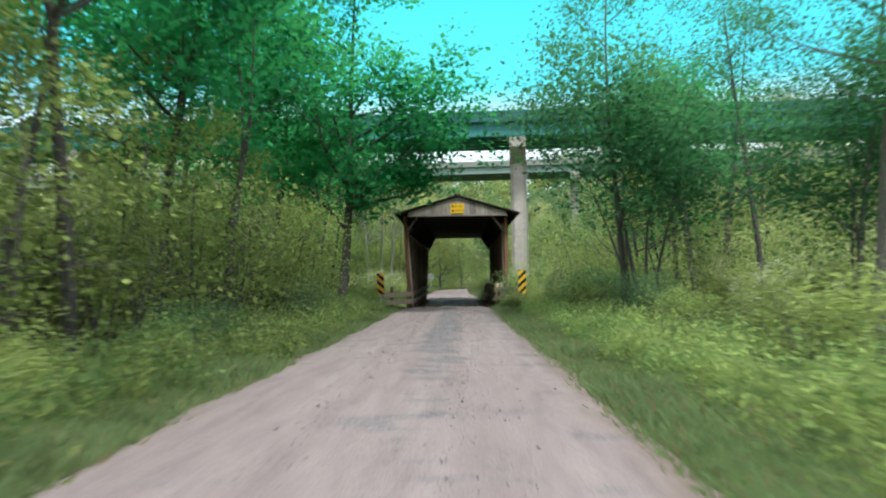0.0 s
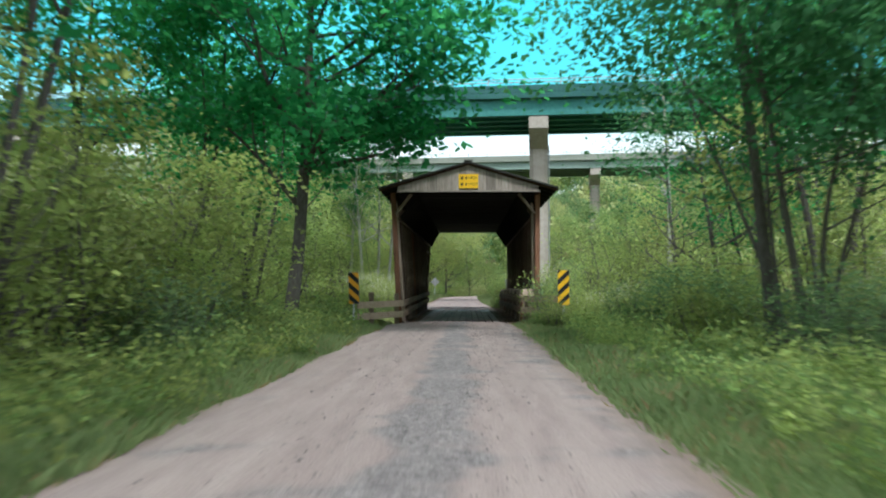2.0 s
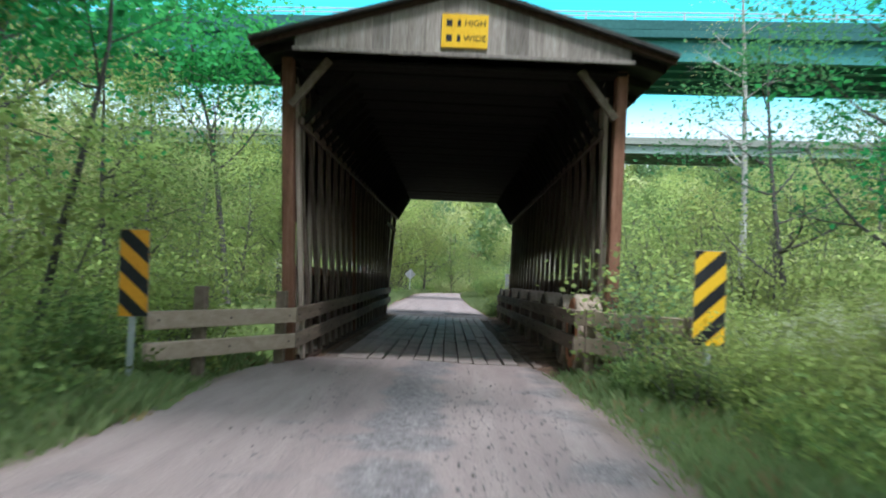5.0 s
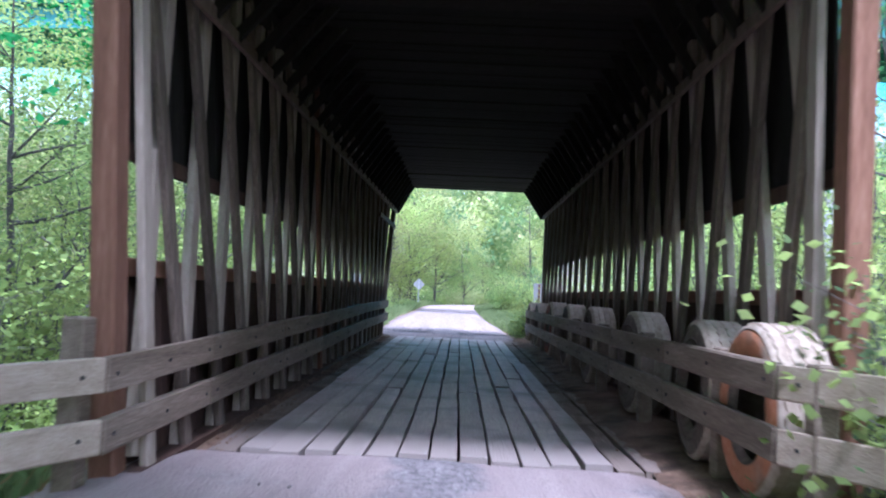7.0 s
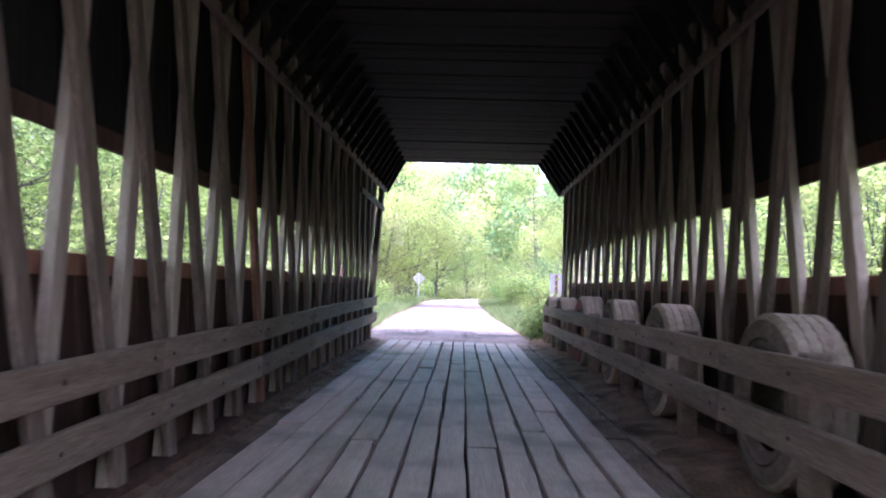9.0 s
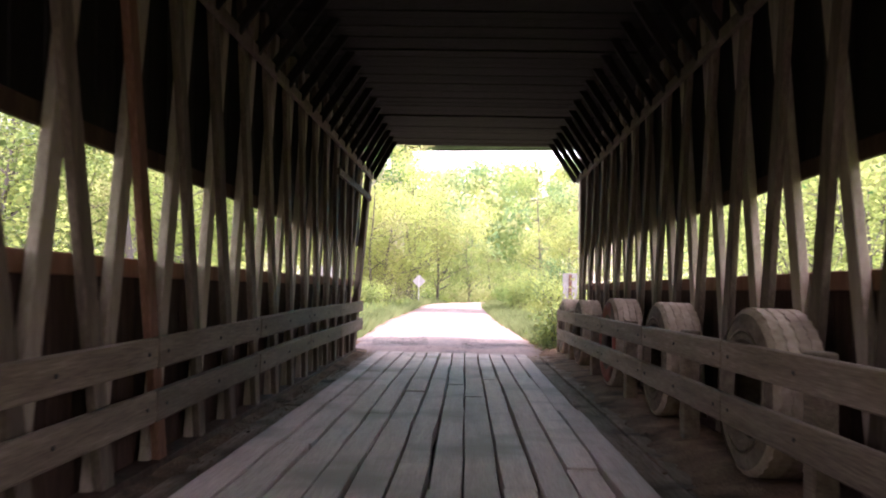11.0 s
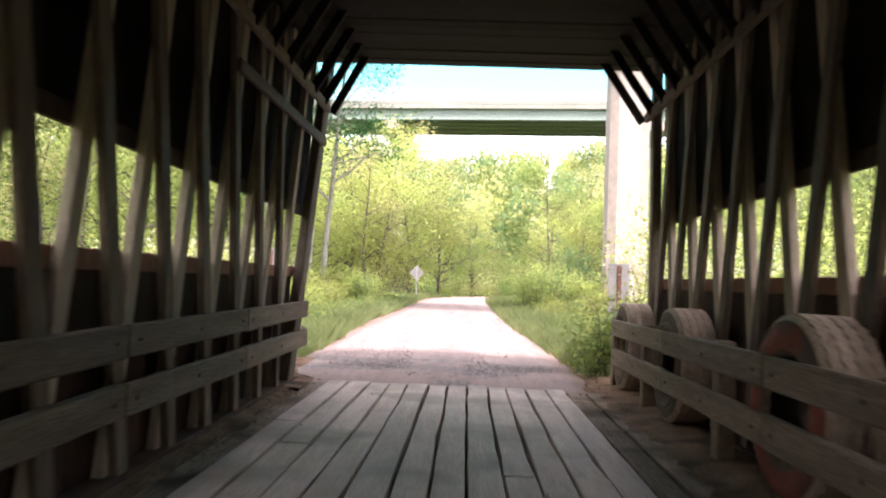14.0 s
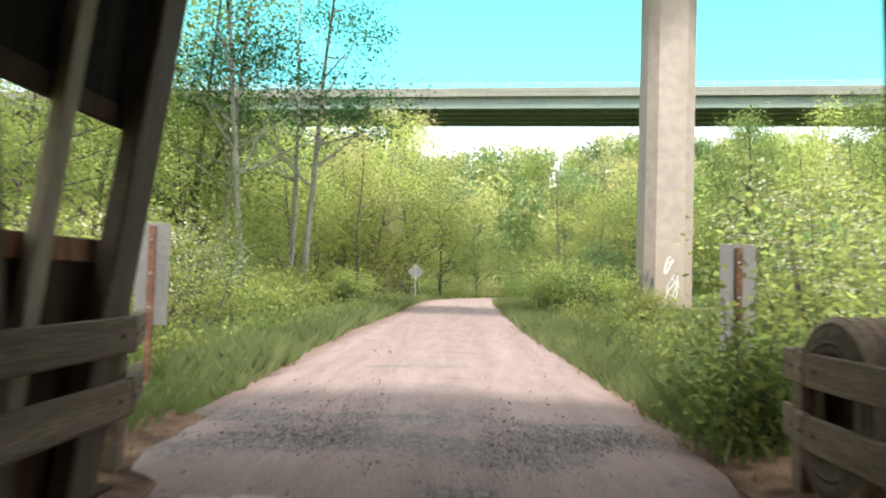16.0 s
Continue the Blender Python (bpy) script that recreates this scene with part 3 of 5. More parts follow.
# trusses: crossing planks that lean both ways, chords, siding with one long slot
TOP = 3.72
SLOPE, BOARD = 0.195, 0.13     # lean of the lattice planks, their width
ENDS = {-1: 15.3, 1: 15.45}


def evenly(*runs):
    """Plank positions: a first one, then runs of (count, spacing)."""
    out = [runs[0]]
    for count, gap in runs[1:]:
        for _ in range(count):
            out.append(out[-1] + gap)
    return out


# where the planks cross the sill of the slot, at 1.22 m
LATTICE = {
    -1: (evenly(0.705, (3, 0.735), (8, 0.742), (8, 0.72)), evenly(0.222, (4, 0.745), (10, 0.742), (5, 0.708))),
    1: (evenly(0.609, (19, 0.745)), evenly(0.116, (15, 0.751), (5, 0.73))),
}
for side in (-1, 1):
    y_end = ENDS[side]
    SLOT = (1.2, 1.78) if side < 0 else (1.21, 1.795)
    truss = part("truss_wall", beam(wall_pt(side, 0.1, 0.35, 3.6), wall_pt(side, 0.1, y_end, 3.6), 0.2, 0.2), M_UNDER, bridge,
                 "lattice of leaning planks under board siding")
    part("chord", beam(wall_pt(side, 0.06, 0.35, -0.07), wall_pt(side, 0.06, y_end, -0.07), 0.14, 0.2), M_SIDING, truss)
    part("chord", beam(wall_pt(side, -0.03, 0.35, 3.03), wall_pt(side, -0.03, 15.7, 3.03), 0.05, 0.1), M_TIMBER, truss)
    if side < 0:
        part("chord", beam(wall_pt(side, -0.02, 12.4, 2.64), wall_pt(side, -0.02, 15.7, 2.64), 0.04, 0.1), M_TIMBER, truss)
    rng = random.Random(20 + side)
    for family, spots in zip("ab", LATTICE[side]):
        slope, depth, thick = (SLOPE, 0.086, 0.06) if family == "a" else (-SLOPE, 0.026, 0.05)
        for yc in spots:
            yc += rng.uniform(-0.012, 0.012)
            tilt = slope + rng.uniform(-0.012, 0.012)
            z0, z1 = -0.12, TOP
            ya, yb = yc + tilt * (z0 - 1.22), yc + tilt * (z1 - 1.22)
            if ya < 0.48:
                z0 = 1.22 + (0.48 - yc) / tilt
                ya = 0.48
            if yb < 0.48:
                z1 = 1.22 + (0.48 - yc) / tilt
                yb = 0.48
            if max(ya, yb) > y_end + 0.2 or z1 - z0 < 0.5:
                continue
            red = side < 0 and family == "b" and 5.9 < yc < 6.3
            me = mesh_of(beam(wall_pt(side, depth, ya, z0), wall_pt(side, depth, yb, z1), thick, BOARD + rng.uniform(-0.01, 0.012), 0.006, up=(0, 1, 0)), "lattice_plank", M_RED if red else M_TIMBER_LIT if family == "a" else M_TIMBER)
            part("lattice_plank", me, None, truss, "red-brown newer plank" if red else "outer layer plank with slot light put into its paler colour" if family == "a" else "")
    part("lattice_plank", beam(wall_pt(side, 0.026, 0.56, -0.12), wall_pt(side, 0.026, 0.47, TOP), 0.05, BOARD, 0.006, up=(0, 1, 0)), M_TIMBER_LIT, truss, "pale upright plank beside the portal post")
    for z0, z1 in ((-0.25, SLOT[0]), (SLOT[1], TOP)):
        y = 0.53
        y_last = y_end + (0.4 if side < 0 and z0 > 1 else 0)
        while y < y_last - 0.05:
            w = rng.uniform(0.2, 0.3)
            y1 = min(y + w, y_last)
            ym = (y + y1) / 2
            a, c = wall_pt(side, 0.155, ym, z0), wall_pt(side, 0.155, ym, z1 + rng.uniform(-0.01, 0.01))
            # boards above the slot get the shade painted in as a darker material
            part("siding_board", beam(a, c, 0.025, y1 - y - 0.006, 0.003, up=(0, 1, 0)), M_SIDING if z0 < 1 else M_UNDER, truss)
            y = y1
    for z in SLOT:
        zz = z - 0.05 if z < 1.5 else z + 0.05
        part("siding_rail", beam(wall_pt(side, 0.13, 0.4, zz), wall_pt(side, 0.13, y_end, zz), 0.02, 0.11), M_SIDING if z > 1.5 else M_RED, truss)

# near portal, posts splayed a little
for side, x0, x1 in ((-1, -1.7, -1.9), (1, 2.24, 2.26)):
    part("portal_post", beam((x0, 0.32, -0.2), (x1, 0.24, 3.78), 0.14, 0.18, 0.012, up=(0, 1, 0)), M_RED, bridge, "red-brown portal post")
    part("knee_brace", beam((x1 - side * 0.1, 0.05, 3.15), (x1 - side * 0.55, 0.0, 3.72), 0.07, 0.09, 0.006), M_RAIL, bridge, "pale knee brace")
# far portal, its end posts raking outward
for side, foot, head, wide in ((-1, 14.95, 15.9, 0.27), (1, 15.28, 15.6, 0.14)):
    part("portal_post", beam(wall_pt(side, 0.05, foot, -0.1), wall_pt(side, 0.05, head, 3.7), 0.1, wide, 0.012, up=(0, 1, 0)), M_TIMBER, bridge)

# knee braces, boarded ceiling and rafters
EAVE_Z, APEX_Z, HALF = 3.83, 4.57, 2.53
CEILING_Z, CEILING_X = 3.71, (-1.12, 1.66)
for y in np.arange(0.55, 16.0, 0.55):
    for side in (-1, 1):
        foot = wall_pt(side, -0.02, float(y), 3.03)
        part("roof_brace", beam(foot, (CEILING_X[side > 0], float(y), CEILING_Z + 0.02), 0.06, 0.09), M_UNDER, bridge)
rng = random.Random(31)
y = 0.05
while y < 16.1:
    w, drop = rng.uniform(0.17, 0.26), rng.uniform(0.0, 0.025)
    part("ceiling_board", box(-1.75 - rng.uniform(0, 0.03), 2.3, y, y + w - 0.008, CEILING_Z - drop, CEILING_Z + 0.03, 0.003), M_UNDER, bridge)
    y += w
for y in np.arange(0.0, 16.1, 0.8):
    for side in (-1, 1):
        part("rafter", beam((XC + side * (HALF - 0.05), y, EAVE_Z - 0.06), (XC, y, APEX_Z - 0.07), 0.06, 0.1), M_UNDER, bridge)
for side in (-1, 1):
    y = -0.42
    while y < 16.4:
        y1 = min(y + 0.62, 16.42)
        b = bmesh.new()
        prof = [(XC + side * HALF, EAVE_Z - 0.015), (XC, APEX_Z - 0.015), (XC, APEX_Z + 0.03), (XC + side * HALF, EAVE_Z + 0.03)]
        part("roof_sheet", prism(prof, y, y1 - 0.006), M_ROOF, bridge)
        y = y1
part("ridge_cap", beam((XC, -0.44, APEX_Z + 0.04), (XC, 16.44, APEX_Z + 0.04), 0.24, 0.03), M_ROOF, bridge)


def gable(y, flip):
    rng = random.Random(5 + flip)
    x, k = -1.72, 0
    slope = (APEX_Z - EAVE_Z) / HALF
    while x < 2.26:
        w = min(rng.uniform(0.17, 0.27), 2.27 - x)
        if w < 0.05:
            break
        a, c = x - 0.004, x + w + 0.004
        top = lambda u: APEX_Z - 0.03 - slope * abs(u - XC)
        pts = [(a, 3.74 + rng.uniform(-0.012, 0.012)), (c, 3.74 + rng.uniform(-0.012, 0.012)), (c, top(c))]
        if a < XC < c:
            pts.append((XC, top(XC)))
        pts.append((a, top(a)))
        off = 0.004 * (k % 2)
        k += 1
        part("gable_board", prism(pts, y - off, y + 0.024 - off), M_GABLE, bridge)
        x += w
    for side in (-1, 1):
        part("barge_board", beam((XC + side * (HALF - 0.01), y - 0.02, EAVE_Z - 0.05), (XC, y - 0.02, APEX_Z - 0.04), 0.03, 0.07), M_SIDING, bridge)
    # dark sheet added behind the gable boards, standing in for the roof's shade
    shade_outline = [(-1.7, 3.75), (2.25, 3.75), (2.25, top(2.25) - 0.02), (XC, top(XC) - 0.02), (-1.7, top(-1.7) - 0.02)]
    part("gable_lining", prism(shade_outline, y + 0.03, y + 0.05) if not flip else prism(shade_outline, y - 0.035, y - 0.015), M_UNDER, bridge, "dark sheet added inside the gable in place of shade")
    part("gable_sill", beam((-1.75, y - 0.012, 3.755), (2.3, y - 0.012, 3.755), 0.03, 0.05), M_GABLE, bridge)


gable(-0.3, 0)
gable(16.2, 1)

# ---- clearance sign on the gable ----
def lettering(name, text, size, m, parent, material):
    cu = bpy.data.curves.new(name, "FONT")
    cu.body, cu.size, cu.align_x, cu.align_y, cu.extrude = text, size, "CENTER", "CENTER", 0.001
    tmp = bpy.data.objects.new("tmp_text", cu)
    scene.collection.objects.link(tmp)
    me = bpy.data.meshes.new_from_object(tmp.evaluated_get(bpy.context.evaluated_depsgraph_get()))
    bpy.data.objects.remove(tmp)
    me.transform(m)
    me.materials.clear()
    me.materials.append(material)
    ob = new(name, me)
    ob.parent = parent
    return ob


sign = thing("clearance_sign", "yellow sheet metal clearance sign with two black lines", "road sign", at=(0.28, -0.33, 4.04))
part("panel", box(-0.275, 0.275, -0.006, 0.006, -0.2, 0.2, 0.002), M_YELLOW, sign)
for z, word in ((0.09, "HIGH"), (-0.09, "WIDE")):
    lettering("lettering", word, 0.105, pose(0.12, -0.009, z, 90), sign, M_BLACK)
    for x0, x1 in ((-0.22, -0.15), (-0.09, -0.05)):
        part("number_bar", box(x0, x1, -0.009, -0.0065, z - 0.04, z + 0.04, 0), M_BLACK, sign)


# ---- guard rails ----
def rail_board(parent, p, q, seed, wood):
    rng = random.Random(seed)
    b = beam(p, q, 0.055, 0.175, 0.009)
    for v in b.verts:
        v.co.z += rng.uniform(-0.006, 0.006)
    ob = part("rail_board", b, wood, parent)
    d = Vector(q) - Vector(p)
    side = Vector((d.y, -d.x, 0)).normalized()
    for t in (0.06, 0.5, 0.94):
        c = Vector(p) + d * t
        for s in (-1, 1):
            part("bolt", rod(c + s * side * 0.02, c + s * side * 0.034, 0.014, 0.011, 6), M_BLACK, ob)
    return ob


guard_l = thing("guard_rail", "two-board silvered timber guard rail, flared outward at the entrance", "guard rail", "guard rails of the bridge")
ends = [(-2.6, -2.15, 0.675), (-1.585, -0.1, 0.69), (-1.57, 1.55, 0.71), (-1.57, 3.85, 0.74), (-1.57, 6.15, 0.76), (-1.57, 8.43, 0.79), (-1.57, 10.68, 0.825), (-1.57, 12.9, 0.83), (-1.57, 15.27, 0.842), (-1.8, 15.95, 0.85)]
for j, drop in enumerate((0.0875, 0.39)):
    for i in range(len(ends) - 1):
        (xa, ya, za), (xb, yb, zb) = ends[i], ends[i + 1]
        rail_board(guard_l, (xa, ya + 0.006, za - drop), (xb, yb - 0.006, zb - drop), 10 * j + i, M_RAIL_D if 4 <= i <= 6 else M_RAIL_PALE if i == 0 else M_RAIL)
for xx, yy, tall in ((-2.24, -1.35, 0.92), (-1.68, 0.0, 0.88)):
    part("rail_post", box(xx - 0.15, xx - 0.03, yy - 0.07, yy + 0.07, -0.5, tall, 0.01), M_RAIL, guard_l)
part("rail_post", box(-1.86, -1.74, 15.54, 15.66, -0.3, 0.9, 0.01), M_RAIL, guard_l)
guard_r = thing("guard_rail", "two-board silvered timber guard rail on square posts beside the tyres", "guard rail", "guard rails of the bridge")
ends = [(2.82, -1.75), (1.772, 0.0), (1.774, 2.2), (1.776, 4.4), (1.779, 6.6), (1.781, 8.8), (1.783, 11.0), (1.805, 13.3), (1.81, 15.6), (1.9, 16.1)]
for j, z in enumerate((0.7275, 0.4125)):
    for i in range(len(ends) - 1):
        (xa, ya), (xb, yb) = ends[i], ends[i + 1]
        dz = -0.004 * ya
        rail_board(guard_r, (xa, ya + 0.006, z + dz), (xb, yb - 0.006, z - 0.004 * yb), 30 + 10 * j + i, M_RAIL if i else M_RAIL_PALE)
for i, yy in enumerate((-1.5, -0.15, 1.15, 3.3, 5.5, 7.7, 9.85, 12.0, 14.2, 15.75)):
    xx = 1.86 if i > 1 else (2.68, 1.9)[i]
    part("rail_post", box(xx - 0.045, xx + 0.075, yy - 0.065, yy + 0.065, -0.1 if i > 1 else -0.5, 0.83 - 0.004 * yy, 0.01), M_RAIL, guard_r)


# ---- tyres standing behind the rail ----
def lathe_x(profile, n=40):
    """Turn (x, radius) points round the x axis."""
    v, f, k = [], [], len(profile)
    for i in range(n):
        a = 2 * math.pi * i / n
        v += [(x, r * math.cos(a), r * math.sin(a)) for x, r in profile]
    for i in range(n):
        j = (i + 1) % n
        f += [(i * k + s, i * k + s + 1, j * k + s + 1, j * k + s) for s in range(k - 1)]
    return v, f


def tyre(name, label, face, tint, ring=0.375):
    t = thing(name, label, "tyre", "row of tyres behind the guard rail")
    R, W = 0.5, 0.16
    v, f = lathe_x([(-0.11, 0.28), (-W, 0.31), (-W - 0.005, 0.4), (-W + 0.012, 0.455), (-W + 0.03, 0.487), (W - 0.03, 0.487), (W - 0.012, 0.455), (W + 0.005, 0.4), (W, 0.31), (0.11, 0.28), (0.09, 0.3), (0.09, 0.44), (-0.09, 0.44), (-0.09, 0.3), (-0.11, 0.28)])
    part("casing", from_data("casing", v, f, M_RUBBER_S, True), None, t)
    v, f = lathe_x([(-W + 0.004, 0.462), (-W + 0.016, 0.484), (-W + 0.04, 0.4925), (W - 0.04, 0.4925), (W - 0.016, 0.484), (W - 0.004, 0.462)], 48)
    part("tread_band", from_data("tread_band", v, f, tint, True), None, t)
    rib = -W + 0.03
    for k in range(4):
        w = 0.0635
        v, f, n = [], [], 72
        for i in range(n):
            a = 2 * math.pi * i / n
            zig = 0.006 * (1 if i % 2 else -1)
            for x, r in ((rib + zig, 0.49), (rib + zig + 0.004, R), (rib + w - 0.006 + zig, R), (rib + w - 0.002 + zig, 0.49)):
                v.append((x, r * math.cos(a), r * math.sin(a)))
        for i in range(n):
            j = (i + 1) % n
            f += [(4 * i + s, 4 * i + s + 1, 4 * j + s + 1, 4 * j + s) for s in range(3)]
        part("tread_rib", from_data("tread_rib", v, f, tint, False), None, t)
        rib += w + 0.005
    v, f = lathe_x([(-W - 0.003, 0.31), (-W - 0.008, 0.335), (-W - 0.009, 0.36), (-W - 0.009, ring - 0.02), (-W - 0.006 + (ring - 0.375) * 0.25, ring)])
    part("sidewall_ring", from_data("sidewall_ring", v, f, face, True), None, t)
    return t


tyre_plain = tyre("truck_tyre", "worn dusty truck tyre standing upright behind the rail", M_RUBBER_S, M_RUBBER)
tyre_red = tyre("truck_tyre", "dusty truck tyre with faded red paint on its side", M_RUBBER_R, M_RUBBER, 0.45)
tyre_band = tyre("truck_tyre", "old truck tyre with a faded orange face", M_RUST, M_RUBBER, 0.46)
rng = random.Random(3)
used = set()
for src, yy, big in ((tyre_band, 0.6, 1), (tyre_plain, 1.68, 0.98), (tyre_plain, 3.85, 1), (tyre_plain, 6.42, 1), (tyre_plain, 8.68, 1), (tyre_red, 10.85, 1), (tyre_plain, 13.35, 0.96), (tyre_plain, 15.42, 0.95)):
    tilt = rng.uniform(3, 8)
    m = pose(1.978 + rng.uniform(-0.008, 0.008), yy, 0.505 * big, 0, tilt * 0.2, rng.uniform(-2, 2)) @ pose(0, 0, 0, rng.uniform(0, 360)) @ Matrix.Diagonal((big, big, big, 1))
    if src in used:
        copy_thing(src, m)
    else:
        src.matrix_basis = m
        used.add(src)


# ---- object markers ----
def clip_band(c0, c1, w, h, s):
    """The part of the slanting band c0 <= z + s*x < c1 that lies on a w by h panel."""
    poly = [(-w / 2, -h / 2), (w / 2, -h / 2), (w / 2, h / 2), (-w / 2, h / 2)]
    for sign_, c in ((1, c0), (-1, c1)):
        out = []
        for i in range(len(poly)):
            p, q = poly[i], poly[(i + 1) % len(poly)]
            fp, fq = sign_ * (p[1] + s * p[0] - c), sign_ * (q[1] + s * q[0] - c)
            if fp >= 0:
                out.append(p)
            if fp * fq < 0:
                k = fp / (fp - fq)
                out.append((p[0] + k * (q[0] - p[0]), p[1] + k * (q[1] - p[1])))
        poly = out
        if not poly:
            return None
    return poly


def marker(label, at, turn, slant, sheet, back=False, panel_z=1.03, roll=0.0, size=1.0):
    t = thing("object_marker", label, "road sign", "striped markers at the bridge ends", at, turn)
    w, h = 0.305 * size, 0.914 * size
    ob = part("panel", box(-w / 2, w / 2, -0.004, 0.004, -h / 2, h / 2, 0.002), M_SIGNBACK, t)
    ob.location, ob.rotation_euler = (0, 0, panel_z), (0, radians(roll), 0)
    part("post", box(-0.03, 0.03, 0.006, 0.04, -0.3, panel_z + (0.43 if back else 0.43 * size), 0.005), M_RUSTPOST if back else M_STEEL, t, "rusted steel post" if back else "galvanised steel post")
    if not back:
        part("sheet", box(-w / 2 + 0.004, w / 2 - 0.004, -0.0075, -0.0045, -h / 2 + 0.004, h / 2 - 0.004, 0), sheet, ob)
        c, step = -0.7, 0.3
        while c < 0.75:
            poly = clip_band(c, c + step * 0.5, w - 0.01, h - 0.01, slant)
            if poly and len(poly) > 2:
                part("stripe", prism(poly, -0.0095, -0.008), M_BLACK, ob)
            c += step
    else:
        for z in (-0.3, 0.0, 0.3):
            part("bolt", rod((0, 0.005, z), (0, 0.05, z), 0.012, 0.012, 6), M_STEEL, ob)
    return t


marker("amber and black striped marker panel on a steel post", (-2.67, -2.3, 0), 6, 0.95, M_ORANGE, panel_z=1.03, roll=-2, size=0.88)
marker("yellow and black striped marker panel in the brush", (2.73, -1.95, 0), -3, -0.95, M_YELLOW, panel_z=1.04)
marker("grey metal back of a marker panel on its post", (-2.78, 18.5, 0), 180, 1, M_YELLOW, back=True, panel_z=1.05)
marker("grey metal back of a marker panel in the brush", (2.37, 18.4, 0), 180, 1, M_YELLOW, back=True, panel_z=1.0, roll=1)

t = thing("warning_sign", "grey diamond road sign seen from its back, beside the lane", "road sign", at=(-2.75, 52.5, 0))
b = box(-0.3, 0.3, -0.004, 0.004, -0.3, 0.3, 0.002)
bmesh.ops.rotate(b, cent=(0, 0, 0), matrix=Matrix.Rotation(radians(45), 3, "Y"), verts=b.verts)
bmesh.ops.translate(b, vec=(0, 0, 1.55), verts=b.verts)
part("panel", b, M_SIGNBACK, t)
part("post", box(-0.03, 0.03, -0.045, -0.006, -0.3, 1.9, 0.004), M_STEEL, t)


# ---- highway viaducts behind ----
def viaduct(label, y_mid, x_left, x_right, z_low, z_girder, z_top, width, turn, piers, m_girder, m_parapet):
    v = thing("highway_viaduct", label, "viaduct", "two highway viaducts", (0, y_mid, 0), turn)
    w = width / 2
    part("slab", box(x_left, x_right, -w, w, z_girder - 0.05, z_girder + 0.25, 0.03), M_CONC, v)
    for yy in np.linspace(-w + 0.25, w - 0.25, 5):
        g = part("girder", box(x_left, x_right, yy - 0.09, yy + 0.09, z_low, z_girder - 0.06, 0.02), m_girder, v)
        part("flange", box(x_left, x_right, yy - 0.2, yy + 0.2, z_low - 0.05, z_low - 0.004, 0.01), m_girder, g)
    for s in (-1, 1):
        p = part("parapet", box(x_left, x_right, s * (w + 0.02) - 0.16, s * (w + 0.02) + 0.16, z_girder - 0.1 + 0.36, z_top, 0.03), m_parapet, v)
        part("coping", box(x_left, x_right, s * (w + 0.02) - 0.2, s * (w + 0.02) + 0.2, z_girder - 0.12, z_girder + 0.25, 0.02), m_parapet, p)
        for z in (0.22, 0.42):
            part("railing_tube", box(x_left, x_right, s * w - 0.03, s * w + 0.03, z_top + z - 0.03, z_top + z + 0.03, 0.01), M_STEEL, p)
        for xx in np.arange(x_left + 1, x_right, 2.4):
            part("railing_post", box(xx - 0.04, xx + 0.04, s * w - 0.04, s * w + 0.04, z_top, z_top + 0.44, 0), M_STEEL, p)
    for xx in piers:
        base = float(height(xx, y_mid)) - 1.5
        col = [(0.62, -0.85), (0.62, 0.85), (0.36, 1.15), (-0.36, 1.15), (-0.62, 0.85), (-0.62, -0.85), (-0.36, -1.15), (0.36, -1.15)]
        b = bmesh.new()
        f = b.faces.new([b.verts.new((xx + cx, cy, base)) for cx, cy in col])
        r = bmesh.ops.extrude_face_region(b, geom=[f])
        top = [q for q in r["geom"] if isinstance(q, bmesh.types.BMVert)]
        bmesh.ops.translate(b, vec=(0, 0, z_low - 1.4 - base), verts=top)
        bmesh.ops.recalc_face_normals(b, faces=b.faces[:])
        pier = part("pier", b, M_CONC, v, "tall concrete pier")
        prof = [(-w + 0.1, z_low - 0.06), (w - 0.1, z_low - 0.06), (w - 0.1, z_low - 0.9), (1.2, z_low - 1.9), (-1.2, z_low - 1.9), (-w + 0.1, z_low - 0.9)]
        b = prism(prof, -0.65, 0.65, 0.03)
        bmesh.ops.rotate(b, cent=(0, 0, 0), matrix=Matrix.Rotation(radians(90), 3, "Z"), verts=b.verts)
        bmesh.ops.translate(b, vec=(xx, 0, 0), verts=b.verts)
        part("pier_cap", b, M_CONC, pier)
    return v


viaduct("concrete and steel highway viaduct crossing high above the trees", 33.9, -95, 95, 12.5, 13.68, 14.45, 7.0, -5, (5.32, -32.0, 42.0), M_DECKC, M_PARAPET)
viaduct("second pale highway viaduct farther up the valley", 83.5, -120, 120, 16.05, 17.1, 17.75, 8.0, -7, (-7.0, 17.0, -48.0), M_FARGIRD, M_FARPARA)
# drain pipe and spray paint on the near pier
t = thing("drain_pipe", "thin grey drain pipe strapped to the concrete pier", "pipe", at=(6.0, 33.35, 0))
part("pipe", rod((0, 0, 0.1), (0, 0, 11.0), 0.05, 0.05, 10), M_STEEL, t)
for z in np.arange(1.5, 11, 2.2):
    part("strap", box(-0.06, 0.06, -0.03, 0.06, z - 0.02, z + 0.02, 0.004), M_STEEL, t)


